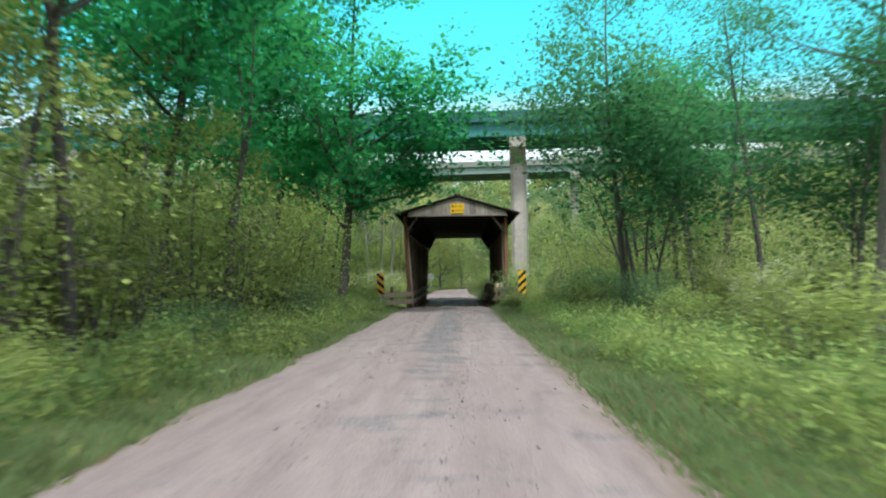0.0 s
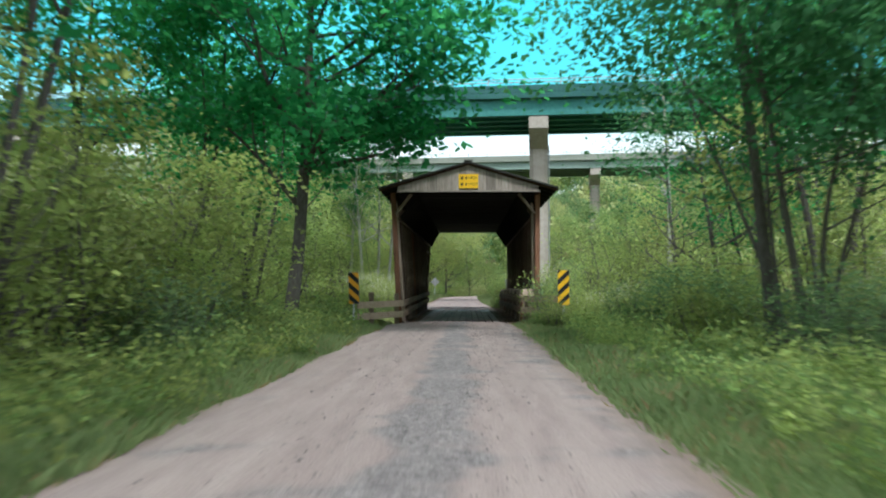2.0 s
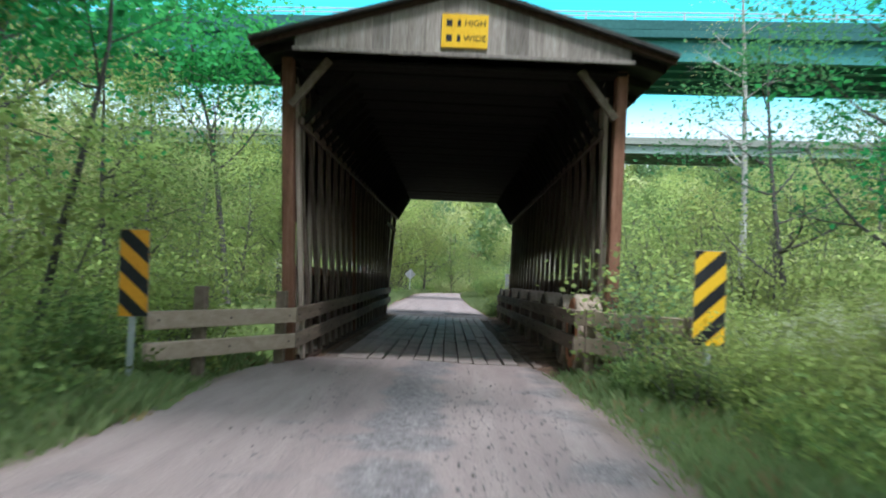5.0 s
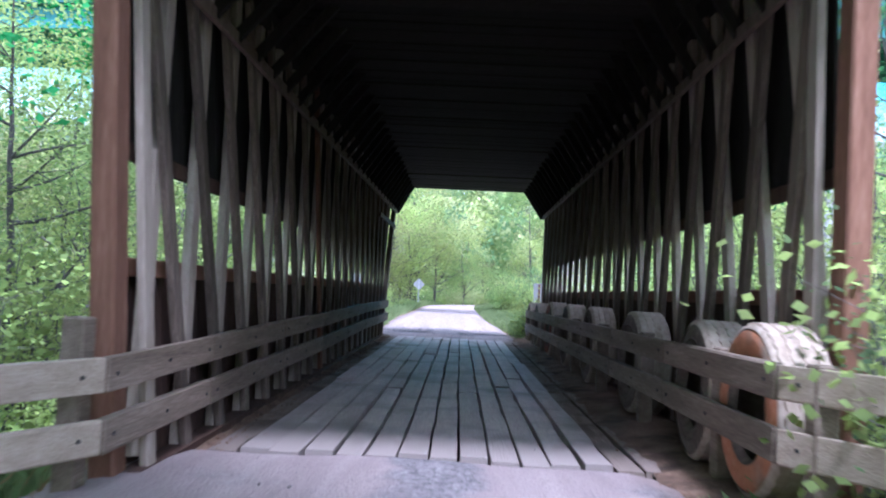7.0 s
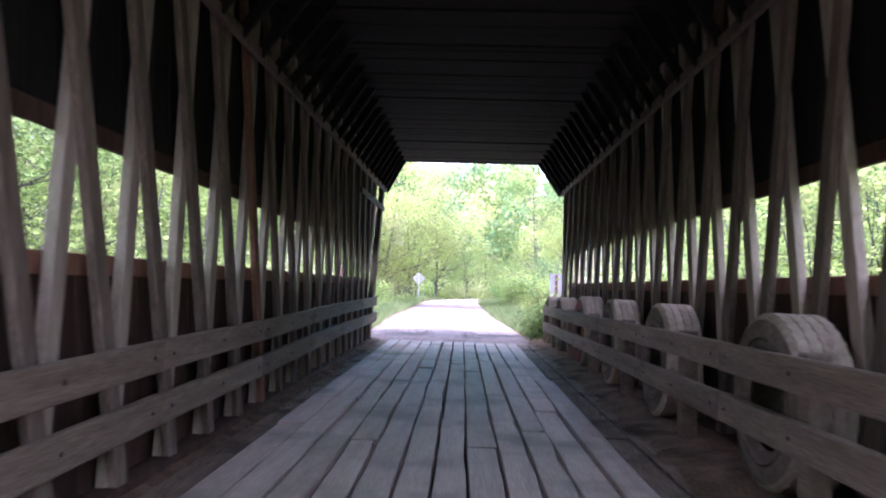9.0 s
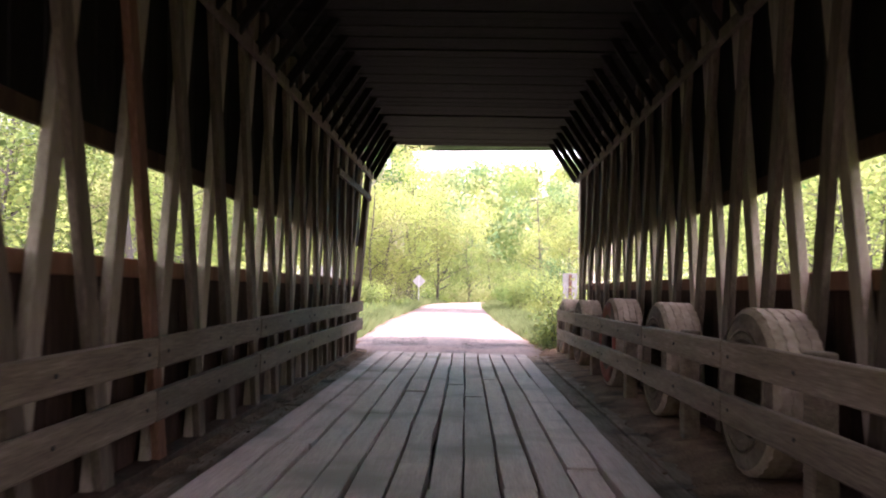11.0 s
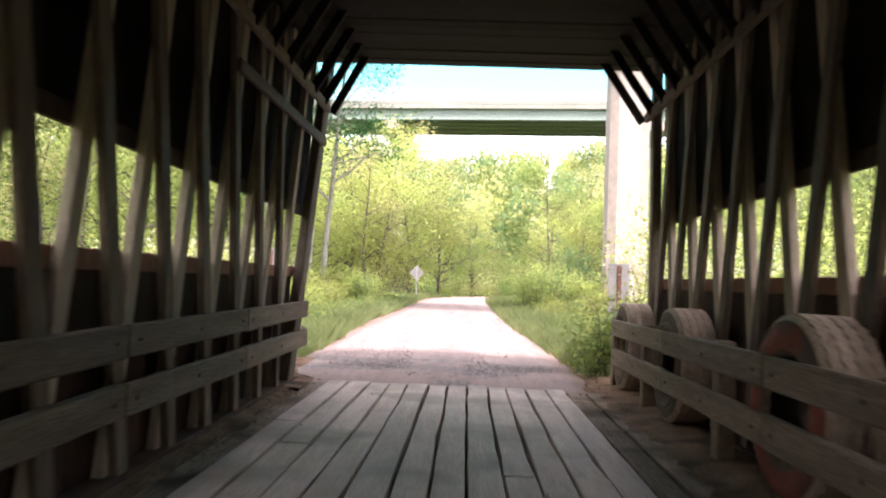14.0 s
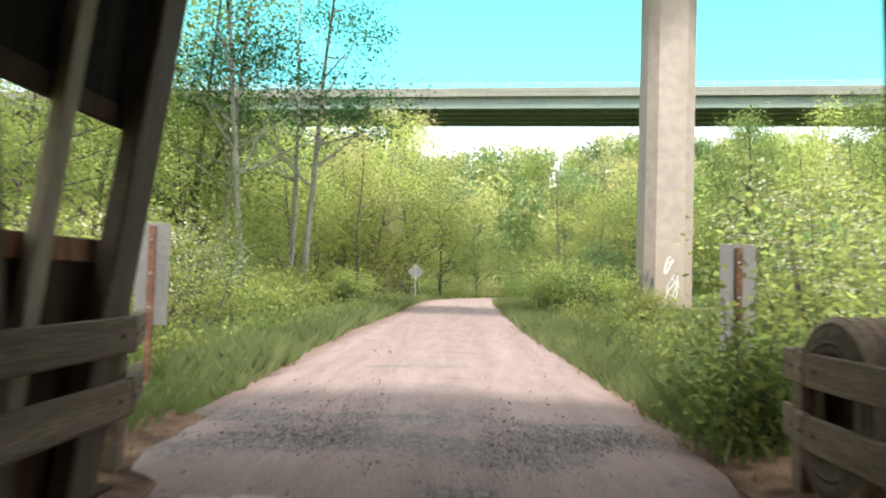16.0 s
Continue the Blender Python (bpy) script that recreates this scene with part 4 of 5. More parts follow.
def spray(name, label, pts, r, material):
    """A loose sprayed line, flat against the pier."""
    v, f = [], []
    n = len(pts)
    for i, (x, z) in enumerate(pts):
        a, b = pts[max(0, i - 1)], pts[min(n - 1, i + 1)]
        d = Vector((b[0] - a[0], 0, b[1] - a[1])).normalized()
        s = Vector((-d.z, 0, d.x)) * r
        v += [(x - s.x, 0, z - s.z), (x + s.x, 0, z + s.z)]
    f = [(2 * i, 2 * i + 1, 2 * i + 3, 2 * i + 2) for i in range(n - 1)]
    ob = new(name, from_data(name, v, f, material))
    return tagged(ob, label, "graffiti")


rng = random.Random(8)
for k in range(11):
    white = k < 7
    cx, cz = (0.06 + rng.uniform(-0.16, 0.2), 1.15 + rng.uniform(-0.5, 0.5)) if white else (rng.uniform(-0.08, 0.08), 1.0 + rng.uniform(-0.45, 0.45))
    a0, w, h = rng.uniform(0, 6), rng.uniform(0.08, 0.16) if white else 0.08, rng.uniform(0.15, 0.35)
    pts = [(cx + w * math.cos(a0 + 0.35 * i) * (1 - 0.02 * i), cz + h * math.sin(a0 + 0.5 * i) * (1 - 0.02 * i)) for i in range(16)]
    ob = spray("graffiti_line", "loose sprayed paint line on the concrete pier" if white else "dark blue sprayed line on the concrete pier", pts, 0.022, M_WHITE if white else M_BLUEPAINT)
    if white:
        ob.location, ob.rotation_euler = (5.2, 32.285 - 0.002 * k, 0), (0, 0, radians(-5))
    else:
        ob.location, ob.rotation_euler = (4.72 - 0.002 * k, 32.48 - 0.002 * k, 0), (0, 0, radians(-54.1))


# ---- plants ----
def branch_tubes(segs, most=6, least=0.0):
    """Tapered tubes along (p, q, r0, r1) pieces."""
    v, f = [], []
    for p, q, r0, r1 in segs:
        d = (q - p)
        if d.length < 1e-5 or r0 < least:
            continue
        d = d.normalized()
        a = d.orthogonal().normalized()
        c = d.cross(a)
        base = len(v)
        sides = most if r0 > 0.03 else 3
        for o, r in ((p, r0), (q, r1)):
            for i in range(sides):
                t = 2 * math.pi * i / sides
                v.append(o + r * (math.cos(t) * a + math.sin(t) * c))
        for i in range(sides):
            j = (i + 1) % sides
            f.append((base + i, base + j, base + sides + j, base + sides + i))
    return v, f


def grow(rng, p, d, length, r, depth, segs, tips, bend=0.25, up=0.12, split=3, shrink=0.68, start=0.35):
    """One limb and the limbs that leave it."""
    n = max(3, int(length / 0.5)) if depth > 0 else 2
    step = length / n
    for i in range(n):
        d = (d + Vector((rng.gauss(0, bend), rng.gauss(0, bend), rng.gauss(0, bend) + up)) * 0.35).normalized()
        q = p + d * step
        k0, k1 = 1 - 0.75 * i / n, 1 - 0.75 * (i + 1) / n
        segs.append((p.copy(), q.copy(), r * k0, r * k1))
        frac = (i + 1) / n
        if depth > 0 and frac > start:
            for _ in range(split if frac > 0.9 else (1 if rng.random() < 0.85 else 2)):
                a = Vector((rng.gauss(0, 1), rng.gauss(0, 1), rng.gauss(0.1, 0.5))).normalized()
                nd = (d * 0.55 + a * 0.85).normalized()
                grow(rng, q, nd, length * shrink * rng.uniform(0.6, 1.0), r * k1 * 0.62, depth - 1, segs, tips, bend, up * 0.7, split, shrink, 0.2)
        if depth == 0:
            tips.append((q.copy(), d.copy()))
        p = q
    return p


def leaf_quads(rng, tips, per, spread, size, droop=0.25, flat=0.6):
    """Small pointed leaves scattered round the twig ends."""
    c = np.array([tuple(t[0]) for t in tips])
    c = np.repeat(c, per, axis=0)
    n = len(c)
    c = c + rng.normal(0, 1, (n, 3)) * spread * np.array([1, 1, 0.7])
    a = rng.normal(0, 1, (n, 3)) * np.array([1, 1, 0.45])
    a[:, 2] -= droop
    a /= np.linalg.norm(a, axis=1, keepdims=True)
    up = rng.normal(0, 1, (n, 3)) * (1 - flat) + np.array([0, 0, 1.0]) * flat
    s = np.cross(a, up)
    s /= np.linalg.norm(s, axis=1, keepdims=True) + 1e-6
    ln = size * rng.uniform(0.6, 1.3, (n, 1))
    wd = ln * rng.uniform(0.3, 0.48, (n, 1))
    nrm = np.cross(s, a)
    mid = c + a * ln * 0.45 - nrm * ln * 0.06
    return np.stack([c, mid + s * wd, c + a * ln, mid - s * wd], axis=1)


def tree(name, label, seed, height_, r, leaf_mat, bark, levels=3, start=0.35, per=8, spread=0.3, size=0.13, lean_to=(0, 0),
         limb=0.42, category="tree", group="", stems=1, up=0.14, bare=0.0, least=0.0, wander=0.06, boughs=(), flat=0.75):
    rng = random.Random(seed)
    nrg = np.random.default_rng(seed)
    t = thing(name, label, category, group)
    segs, tips = [], []
    for k in range(stems):
        a = rng.uniform(0, 6.28)
        off = 0.0 if stems == 1 else 0.25
        d0 = Vector((lean_to[0] + off * math.cos(a), lean_to[1] + off * math.sin(a), 1)).normalized()
        p = Vector((0.15 * off * math.cos(a) * stems, 0.15 * off * math.sin(a) * stems, -0.25))
        n = max(6, int(height_ / 0.8))
        d = d0.copy()
        hk = height_ * (1 if k == 0 else rng.uniform(0.7, 0.95))
        rk = r * (1 if k == 0 else rng.uniform(0.6, 0.9))
        for i in range(n):
            d = (d + Vector((rng.gauss(0, wander), rng.gauss(0, wander), 0.05))).normalized()
            q = p + d * hk / n
            k0, k1 = 1 - 0.85 * i / n, 1 - 0.85 * (i + 1) / n
            segs.append((p.copy(), q.copy(), rk * k0 * (1.35 if i == 0 else 1), rk * k1))
            frac = (i + 1) / n
            if frac > start:
                for _ in range(2 if rng.random() < 0.6 else 1):
                    az = rng.uniform(0, 6.28)
                    nd = Vector((math.cos(az), math.sin(az), rng.uniform(0.15, 0.75))).normalized()
                    grow(rng, q, nd, hk * limb * (1.12 - frac) ** 0.6 * rng.uniform(0.6, 1.0), rk * k1 * 0.6, levels - 2, segs, tips, up=up)
            p = q
    stem = segs[:]
    for z, way, long_ in boughs:
        near = min((s for s in stem if s[2] > r * 0.3), key=lambda s: abs(s[1].z - z))
        grow(rng, near[1].copy(), Vector(way).normalized(), long_, r * 0.42, 2, segs, tips, 0.22, 0.03, 3, 0.5, 0.22)
    v, f = branch_tubes(segs, 6, least)
    part("trunk", from_data("trunk", v, f, bark, True), None, t)
    if bare:
        tips = [q for q in tips if rng.random() > bare]
    part("crown", quads("crown", leaf_quads(nrg, tips, per, spread, size, flat=flat), leaf_mat, (0, 0, height_ * 0.5)), None, t)
    return t, len(tips) * per


def shrub(name, label, seed, wide, tall, leaf_mat, n_leaf, size, category="shrub", group="", blossom=0):
    """Many thin stems from the ground with leaves all the way up, uneven in outline."""
    rng, nrg = random.Random(seed), np.random.default_rng(seed)
    t = thing(name, label, category, group)
    segs, tips = [], []
    for k in range(9 + int(wide * 5)):
        a, o = rng.uniform(0, 6.28), wide * 0.5 * math.sqrt(rng.random())
        p = Vector((o * math.cos(a) * 0.8, o * math.sin(a) * 0.8, -0.1))
        d = Vector((0.45 * math.cos(a) * o / wide, 0.45 * math.sin(a) * o / wide, 1)).normalized()
        grow(rng, p, d, tall * rng.uniform(0.45, 1.0) * (1.1 - 0.5 * o / wide), 0.014 + 0.006 * tall, 1, segs, tips, 0.35, 0.05, 2, 0.45, 0.25)
    v, f = branch_tubes(segs, 4)
    tagged(part("twig_tangle", from_data("twig_tangle", v, f, M_BARK, True), None, t), kind="stuff")
    per = max(1, int(n_leaf / max(1, len(tips))))
    part("foliage", quads("foliage", leaf_quads(nrg, tips, per, 0.1 + 0.07 * tall, size), leaf_mat, (0, 0, tall * 0.2)), None, t)
    if blossom:
        some = sorted(tips, key=lambda q: -q[0].z - rng.uniform(0, 0.8))[:blossom]
        part("blossom", quads("blossom", leaf_quads(nrg, some, 26, 0.085, 0.03), L_BLOSSOM, (0, 0, tall * 0.2)), None, t)
    return t


def put(src, x, y, turn=0.0, s=1.0, dz=0.0, first=set()):
    m = Matrix.Translation((x, y, float(height(x, y)) - 0.03 + dz)) @ Matrix.Rotation(radians(turn), 4, "Z") @ Matrix.Diagonal((s, s, s, 1))
    if src not in first:
        first.add(src)
        src.matrix_basis = m
        return src
    made = copy_thing(src, Matrix.Identity(4))
    made.matrix_basis = m
    return made


WOODS = "trees of the wood"
lane_maple, _ = tree("maple_tree", "forked maple with cool green leaves reaching over the lane", 40, 12.5, 0.2, L_DEEP, M_BARK, 4, 0.36, 11, 0.34, 0.2, (0.12, 0.0), 0.4, group=WOODS, wander=0.03,
                    boughs=((3.6, (1.5, -0.4, 1.0), 4.2), (3.7, (1.8, -0.3, 0.5), 2.2), (4.8, (1.5, -0.6, 0.6), 4.0), (5.4, (1.2, 0.2, 0.7), 3.6), (4.4, (1.3, -1.0, 0.5), 3.2), (2.9, (-0.9, -0.5, 1.0), 2.6), (4.2, (0.6, -1.2, 0.4), 2.8)))
maple, _ = tree("maple_tree", "broad maple with cool green leaves", 41, 11.5, 0.17, L_DEEP, M_BARK, 4, 0.42, 8, 0.42, 0.22, (0.05, 0.0), 0.56, group=WOODS)
maple_b, _ = tree("maple_tree", "tall maple with deep green spring leaves", 42, 12.5, 0.15, L_DEEP, M_BARK, 4, 0.42, 7, 0.42, 0.22, (0.1, 0.04), 0.5, group=WOODS)
young, _ = tree("young_tree", "slender young tree with yellow-green leaves", 43, 7.0, 0.07, L_YELLOW, M_BARK, 4, 0.12, 4, 0.28, 0.15, (0.08, 0.02), 0.42, group=WOODS)
young_b, _ = tree("young_tree", "slender young tree with bright spring leaves", 44, 5.5, 0.055, L_YELLOW, M_BARK, 4, 0.1, 4, 0.26, 0.15, (-0.1, 0.05), 0.45, group=WOODS)
mid_a, _ = tree("broadleaf_tree", "full-crowned tree with mid-green leaves", 45, 11.0, 0.16, L_GREEN, M_BARK, 4, 0.15, 9, 0.5, 0.14, (0, 0), 0.4, group=WOODS, least=0.011)
mid_b, _ = tree("broadleaf_tree", "full-crowned tree in pale yellow-green leaf", 46, 10.0, 0.14, L_YELLOW, M_BARK, 4, 0.12, 9, 0.5, 0.14, (0.03, 0), 0.42, group=WOODS, least=0.011)
pale_t, _ = tree("broadleaf_tree", "tree in pale sandy-green new leaf", 47, 10.5, 0.14, L_PALE, M_BARK, 4, 0.12, 8, 0.45, 0.13, (0, 0.02), 0.36, group=WOODS, least=0.011)
sparse, _ = tree("sparse_tree", "tall thin tree with fine twigs and few small leaves", 48, 11.5, 0.12, L_SHADE, M_BARK, 4, 0.3, 6, 0.3, 0.11, (0, 0), 0.34, group=WOODS, up=0.3, wander=0.02)
birch, _ = tree("sycamore_tree", "pale-barked tree with bare twigs and sparse leaves", 49, 14.0, 0.16, L_PALE, M_BIRCH, 4, 0.4, 2, 0.25, 0.075, (0.01, 0), 0.2, group=WOODS, up=0.35, bare=0.4, wander=0.02)
pale_stem, _ = tree("sycamore_tree", "tall pale-stemmed tree with fine twigs and small blue-green leaves", 51, 15.0, 0.15, L_SHADE, M_BIRCH, 4, 0.32, 9, 0.34, 0.12, (0.02, 0), 0.27, group=WOODS, up=0.3, wander=0.025)
multi, _ = tree("crab_tree", "low spreading many-stemmed tree with dense green crown", 50, 5.8, 0.06, L_SHADE, M_BARK, 4, 0.4, 8, 0.36, 0.11, (0, 0), 0.5, group=WOODS, stems=5)

slim, _ = tree("slender_tree", "slender dark-trunked tree leaning toward the lane", 52, 9.5, 0.095, L_DEEP, M_BARK, 4, 0.5, 6, 0.32, 0.15, (0.24, 0.03), 0.34, group=WOODS, wander=0.03)
BRUSH = "roadside brush"
sh_y = shrub("bush", "loose yellow-green bush at the verge", 61, 2.2, 1.6, L_YELLOW, 3500, 0.08, "bush", BRUSH)
sh_g = shrub("bush", "rounded mid-green bush at the verge", 62, 1.8, 1.3, L_GREEN, 3800, 0.075, "bush", BRUSH)
sh_d = shrub("bush", "dense dark green bush", 63, 2.4, 1.8, L_DARK, 3600, 0.08, "bush", BRUSH)
sh_w = shrub("flowering_bush", "wild rose bush with white blossom", 64, 2.3, 1.8, L_YELLOW, 3800, 0.065, "bush", BRUSH, 60)
sh_b = shrub("bush", "tall bushy thicket of yellow-green leaves", 65, 3.0, 3.2, L_YELLOW, 4000, 0.09, "bush", BRUSH)
sh_s = shrub("sapling", "leafy sapling growing beside the guard rail", 66, 0.5, 1.65, L_DARK, 900, 0.06, "bush", BRUSH)
sh_e = shrub("bush", "fresh green bush beside the rail end", 67, 0.9, 0.95, L_GREEN, 3600, 0.06, "bush", BRUSH)

sh_l = shrub("sapling", "broad-leaved sapling growing through the guard rail", 68, 0.75, 1.55, L_YELLOW, 750, 0.085, "bush", BRUSH)

# trees of the approach
put(lane_maple, -3.95, -4.3, 0, 1.0)
put(maple_b, -9.6, -9.5, 30, 1.0)
put(maple, -10.5, -1.5, 200, 1.0)
put(maple_b, -12.5, -14.0, 100, 1.05)
put(maple, -8.6, -21.5, 60, 1.0)
put(maple, -6.6, -14.0, 120, 0.95)
put(maple_b, -5.6, -20.5, 250, 0.95)
put(maple_b, -10.5, 6.0, 10, 1.0)
put(mid_a, -9.8, 13.5, 70, 0.85)
rng = random.Random(77)
for x, y, s in ((-5.2, -6.5, 1.0), (-6.0, -10.5, 1.0), (-5.0, -12.0, 0.8), (-5.2, -16.5, 0.95), (-4.9, -23.5, 0.9), (-7.0, -18.5, 1.1), (-7.5, -5.0, 1.1),
                (-5.6, -1.2, 1.0), (-8.2, -11.5, 1.1), (-6.4, -27.0, 1.0), (-5.0, 0.6, 0.8), (-7.5, 2.5, 1.1), (-4.5, -8.3, 0.5), (-4.4, -6.3, 0.5), (-4.7, -10.2, 0.5), (-8.5, -21.0, 1.5), (-9.5, -17.5, 1.5), (-8.0, -13.5, 1.4), (-8.8, -25.5, 1.5), (-7.2, -23.0, 1.3), (-10.5, -5.0, 1.5)):
    put(rng.choice((young, young_b)), x, y, rng.uniform(0, 360), s * 0.7)
for x, y, a, s in ((-7.5, -1.9, 0, 1.1), (-6.3, -0.6, 15, 0.9), (-5.6, -1.8, -20, 0.75), (-6.9, -3.6, 30, 0.95), (-5.4, 0.9, 10, 0.8), (-6.0, -13.0, -10, 1.0), (-5.3, -14.6, 25, 0.9), (-6.6, -21.5, 5, 1.0), (-5.2, -26.0, 0, 1.0)):
    put(slim, x, y, a, s)
put(sparse, 5.0, -10.0, 40, 0.9)
put(multi, 5.4, -10.4, 70, 1.2)
put(multi, 8.5, -16.0, 190, 1.0)
put(birch, 11.0, 20.0, 0, 1.0)
put(sparse, 8.9, 4.0, 100, 1.0)
put(sparse, 9.8, 12.5, 60, 1.0)
put(sparse, 9.9, 2.5, 20, 1.05)
put(sparse, 11.2, 0.5, 300, 1.0)
put(sparse, 8.2, -17.5, 200, 0.9)
put(sparse, 12.5, -8.0, 240, 1.0)
put(young_b, 7.6, -4.0, 20, 0.9)
put(maple_b, 9.4, -2.0, 150, 0.7)
put(slim, 10.3, 4.5, 100, 1.0)
put(slim, 11.8, 8.5, 200, 1.1)
put(slim, 9.2, -2.0, 60, 0.9)
put(sparse, 9.8, -7.5, 120, 0.9)
# brush along the approach
for k, y in enumerate(np.arange(-31, -2.5, 1.7)):
    src = rng.choice((sh_y, sh_g, sh_y, sh_d, sh_g))
    put(src, -3.75 - rng.uniform(0, 0.8), y + rng.uniform(-0.5, 0.5), rng.uniform(0, 360), rng.uniform(0.5, 0.8))
    if k % 2 == 0:
        put(rng.choice((sh_y, sh_y, sh_b)), -7.2 - rng.uniform(0, 2.5), y + rng.uniform(-0.6, 0.6), rng.uniform(0, 360), rng.uniform(0.7, 1.0))
for y in np.arange(-30, -6, 5.2):
    put(sh_b, -5.5 - rng.uniform(0, 0.7), y, rng.uniform(0, 360), rng.uniform(0.85, 1.15))
for y in np.arange(-31, -3.5, 2.4):
    src = rng.choice((sh_y, sh_g, sh_w, sh_d, sh_y))
    put(src, 4.1 + rng.uniform(0, 1.0), y + rng.uniform(-0.5, 0.5), rng.uniform(0, 360), rng.uniform(0.5, 0.75))
    put(rng.choice((sh_y, sh_w, sh_y)), 8.0 + rng.uniform(0, 3.0), y + rng.uniform(-0.6, 0.6), rng.uniform(0, 360), rng.uniform(0.7, 1.0))
for x, y, s, src in ((3.7, -3.4, 0.45, sh_y), (4.4, -7.6, 0.65, sh_d), (4.9, -5.8, 0.7, sh_d), (4.0, -5.0, 0.55, sh_d), (5.6, -4.2, 0.7, sh_d), (4.6, -3.6, 0.55, sh_g), (3.6, -2.0, 0.45, sh_w), (4.3, -2.0, 0.55, sh_w), (4.6, -9.6, 0.6, sh_g), (4.2, -1.0, 0.5, sh_w), (5.0, -2.4, 0.55, sh_w), (3.6, 0.6, 0.7, sh_y), (2.95, -0.5, 0.6, sh_y), (-3.7, -1.4, 0.7, sh_g), (-3.4, 0.3, 0.8, sh_y), (-4.2, -3.0, 0.7, sh_g)):
    put(src, x, y, rng.uniform(0, 360), s)
put(sh_s, 2.3, -1.35, 80, 0.75)
put(sh_e, 2.12, -1.75, 30, 0.55)
put(sh_e, 2.55, -2.2, 130, 0.6)
put(sh_l, 2.42, -0.35, 20, 0.95)
put(sh_l, 2.6, -1.4, 140, 0.6)
put(sh_l, 2.5, -2.3, 250, 0.5)
put(sh_s, 2.6, 0.0, 160, 0.85)
put(sh_s, 2.75, -0.6, 40, 0.75)
put(sh_y, 3.4, -2.2, 40, 0.45)
# both banks of the creek, seen through the slots
for i in range(20):
    side = -1 if i % 2 else 1
    put(rng.choice((sh_b, sh_b, sh_y, sh_b)), 0.3 + side * rng.uniform(6.0, 11.5), rng.uniform(0.5, 16.5), rng.uniform(0, 360), rng.uniform(1.0, 1.35))
# beyond the bridge
put(sh_e, 2.12, 17.0, 0, 0.9)
put(sh_l, 2.05, 16.75, 70, 0.75)
put(sh_e, 2.35, 17.7, 90, 0.9)
for x, y, s, src in ((3.6, 18.8, 0.9, sh_w), (4.4, 20.5, 1.1, sh_w), (3.9, 22.5, 0.4, sh_y), (5.0, 24.5, 0.45, sh_y), (6.6, 23.0, 0.7, sh_b), (4.1, 29, 0.45, sh_y), (7.4, 29.0, 1.2, sh_d), (4.0, 33, 0.8, sh_y),
                     (3.2, 38, 0.9, sh_y), (3.4, 42, 1.0, sh_g), (4.2, 47, 1.2, sh_y), (4.6, 36, 1.1, sh_d), (8.5, 25, 0.85, sh_b),
                     (-4.4, 19.5, 0.9, sh_w), (-5.2, 22.5, 1.1, sh_w), (-5.6, 26, 1.1, sh_w), (-4.8, 29, 0.9, sh_y), (-6.4, 32, 1.2, sh_d), (-5.3, 35, 1.0, sh_y), (-6.2, 40, 1.2, sh_y), (-5.4, 46, 1.1, sh_g), (-5.8, 51, 1.2, sh_y), (-6.6, 56, 1.2, sh_b), (-5.0, 60, 1.1, sh_b), (-5.7, 66, 1.3, sh_b)):
    put(src, x, y, rng.uniform(0, 360), s)
put(birch, -7.1, 43.0, 60, 0.95)
put(mid_a, 7.2, 77.0, 40, 1.05)
put(pale_t, 10.0, 76.0, 140, 1.05)
put(pale_stem, -7.7, 38.0, 30, 1.0)
put(pale_stem, -5.9, 40.0, 130, 0.95)
put(pale_stem, -8.9, 40.0, 230, 0.95)
put(maple_b, -9.0, 24.0, 200, 1.0)
for x, y, s, src in ((-10, 30, 0.7, mid_b), (-9, 37, 0.65, mid_b), (-11, 44, 0.8, mid_b), (-8.5, 50, 0.8, mid_b), (-9, 58, 0.85, mid_b), (-13, 52, 0.9, pale_t), (-14, 36, 0.8, pale_t), (-15, 26, 0.9, mid_a), (-6.5, 62, 0.75, mid_b),
                     (-7, 70, 0.8, mid_a), (-1.5, 92, 0.6, mid_b), (-4.5, 80, 0.6, mid_b), (2.8, 88, 0.5, mid_a), (0.6, 77, 0.7, mid_b), (-2.2, 72, 0.85, mid_a), (-4.0, 65, 1.15, mid_b), (-4.6, 69, 1.2, pale_t), (-11, 43, 1.25, mid_a), (-16, 45, 1.3, mid_b), (-21, 44, 1.25, mid_a), (-27, 46, 1.2, mid_b), (-33, 45, 1.2, mid_a), (30, 46, 1.15, mid_a), (35, 48, 1.2, mid_b), (6.2, 62, 0.5, mid_b), (7.0, 54, 0.5, mid_b), (8.5, 48, 0.6, mid_a), (-7.2, 57, 0.95, mid_b), (-5.6, 59, 0.95, mid_b), (-5.9, 55, 0.85, pale_t), (-5.5, 72, 0.65, pale_t), (10, 40, 0.6, mid_a), (11.5, 33, 0.5, mid_a),
                     (11.0, 26, 0.45, mid_b), (14.5, 24, 0.5, mid_a), (15, 36, 0.6, mid_a), (16, 46, 0.7, mid_b), (15, 56, 0.72, mid_a), (19.5, 58, 0.72, mid_b), (24, 55, 0.66, mid_a), (28.5, 57, 0.66, pale_t), (33, 60, 0.6, mid_b), (-12, 22, 0.85, mid_b), (-17, 24, 0.9, mid_a), (-22, 22, 0.85, mid_b), (-14, 16, 0.8, pale_t), (-12, 66, 1.0, mid_a), (-16, 60, 1.1, mid_b), (10, 70, 0.75, mid_b), (14, 78, 0.9, mid_a), (0.5, 96, 0.95, pale_t), (-8, 92, 0.8, mid_b), (7, 92, 0.6, pale_t), (15.2, 72, 0.85, mid_a), (13.2, 75, 0.8, mid_b), (17.4, 75, 0.85, mid_b)):
    put(src, x, y, rng.uniform(0, 360), s)
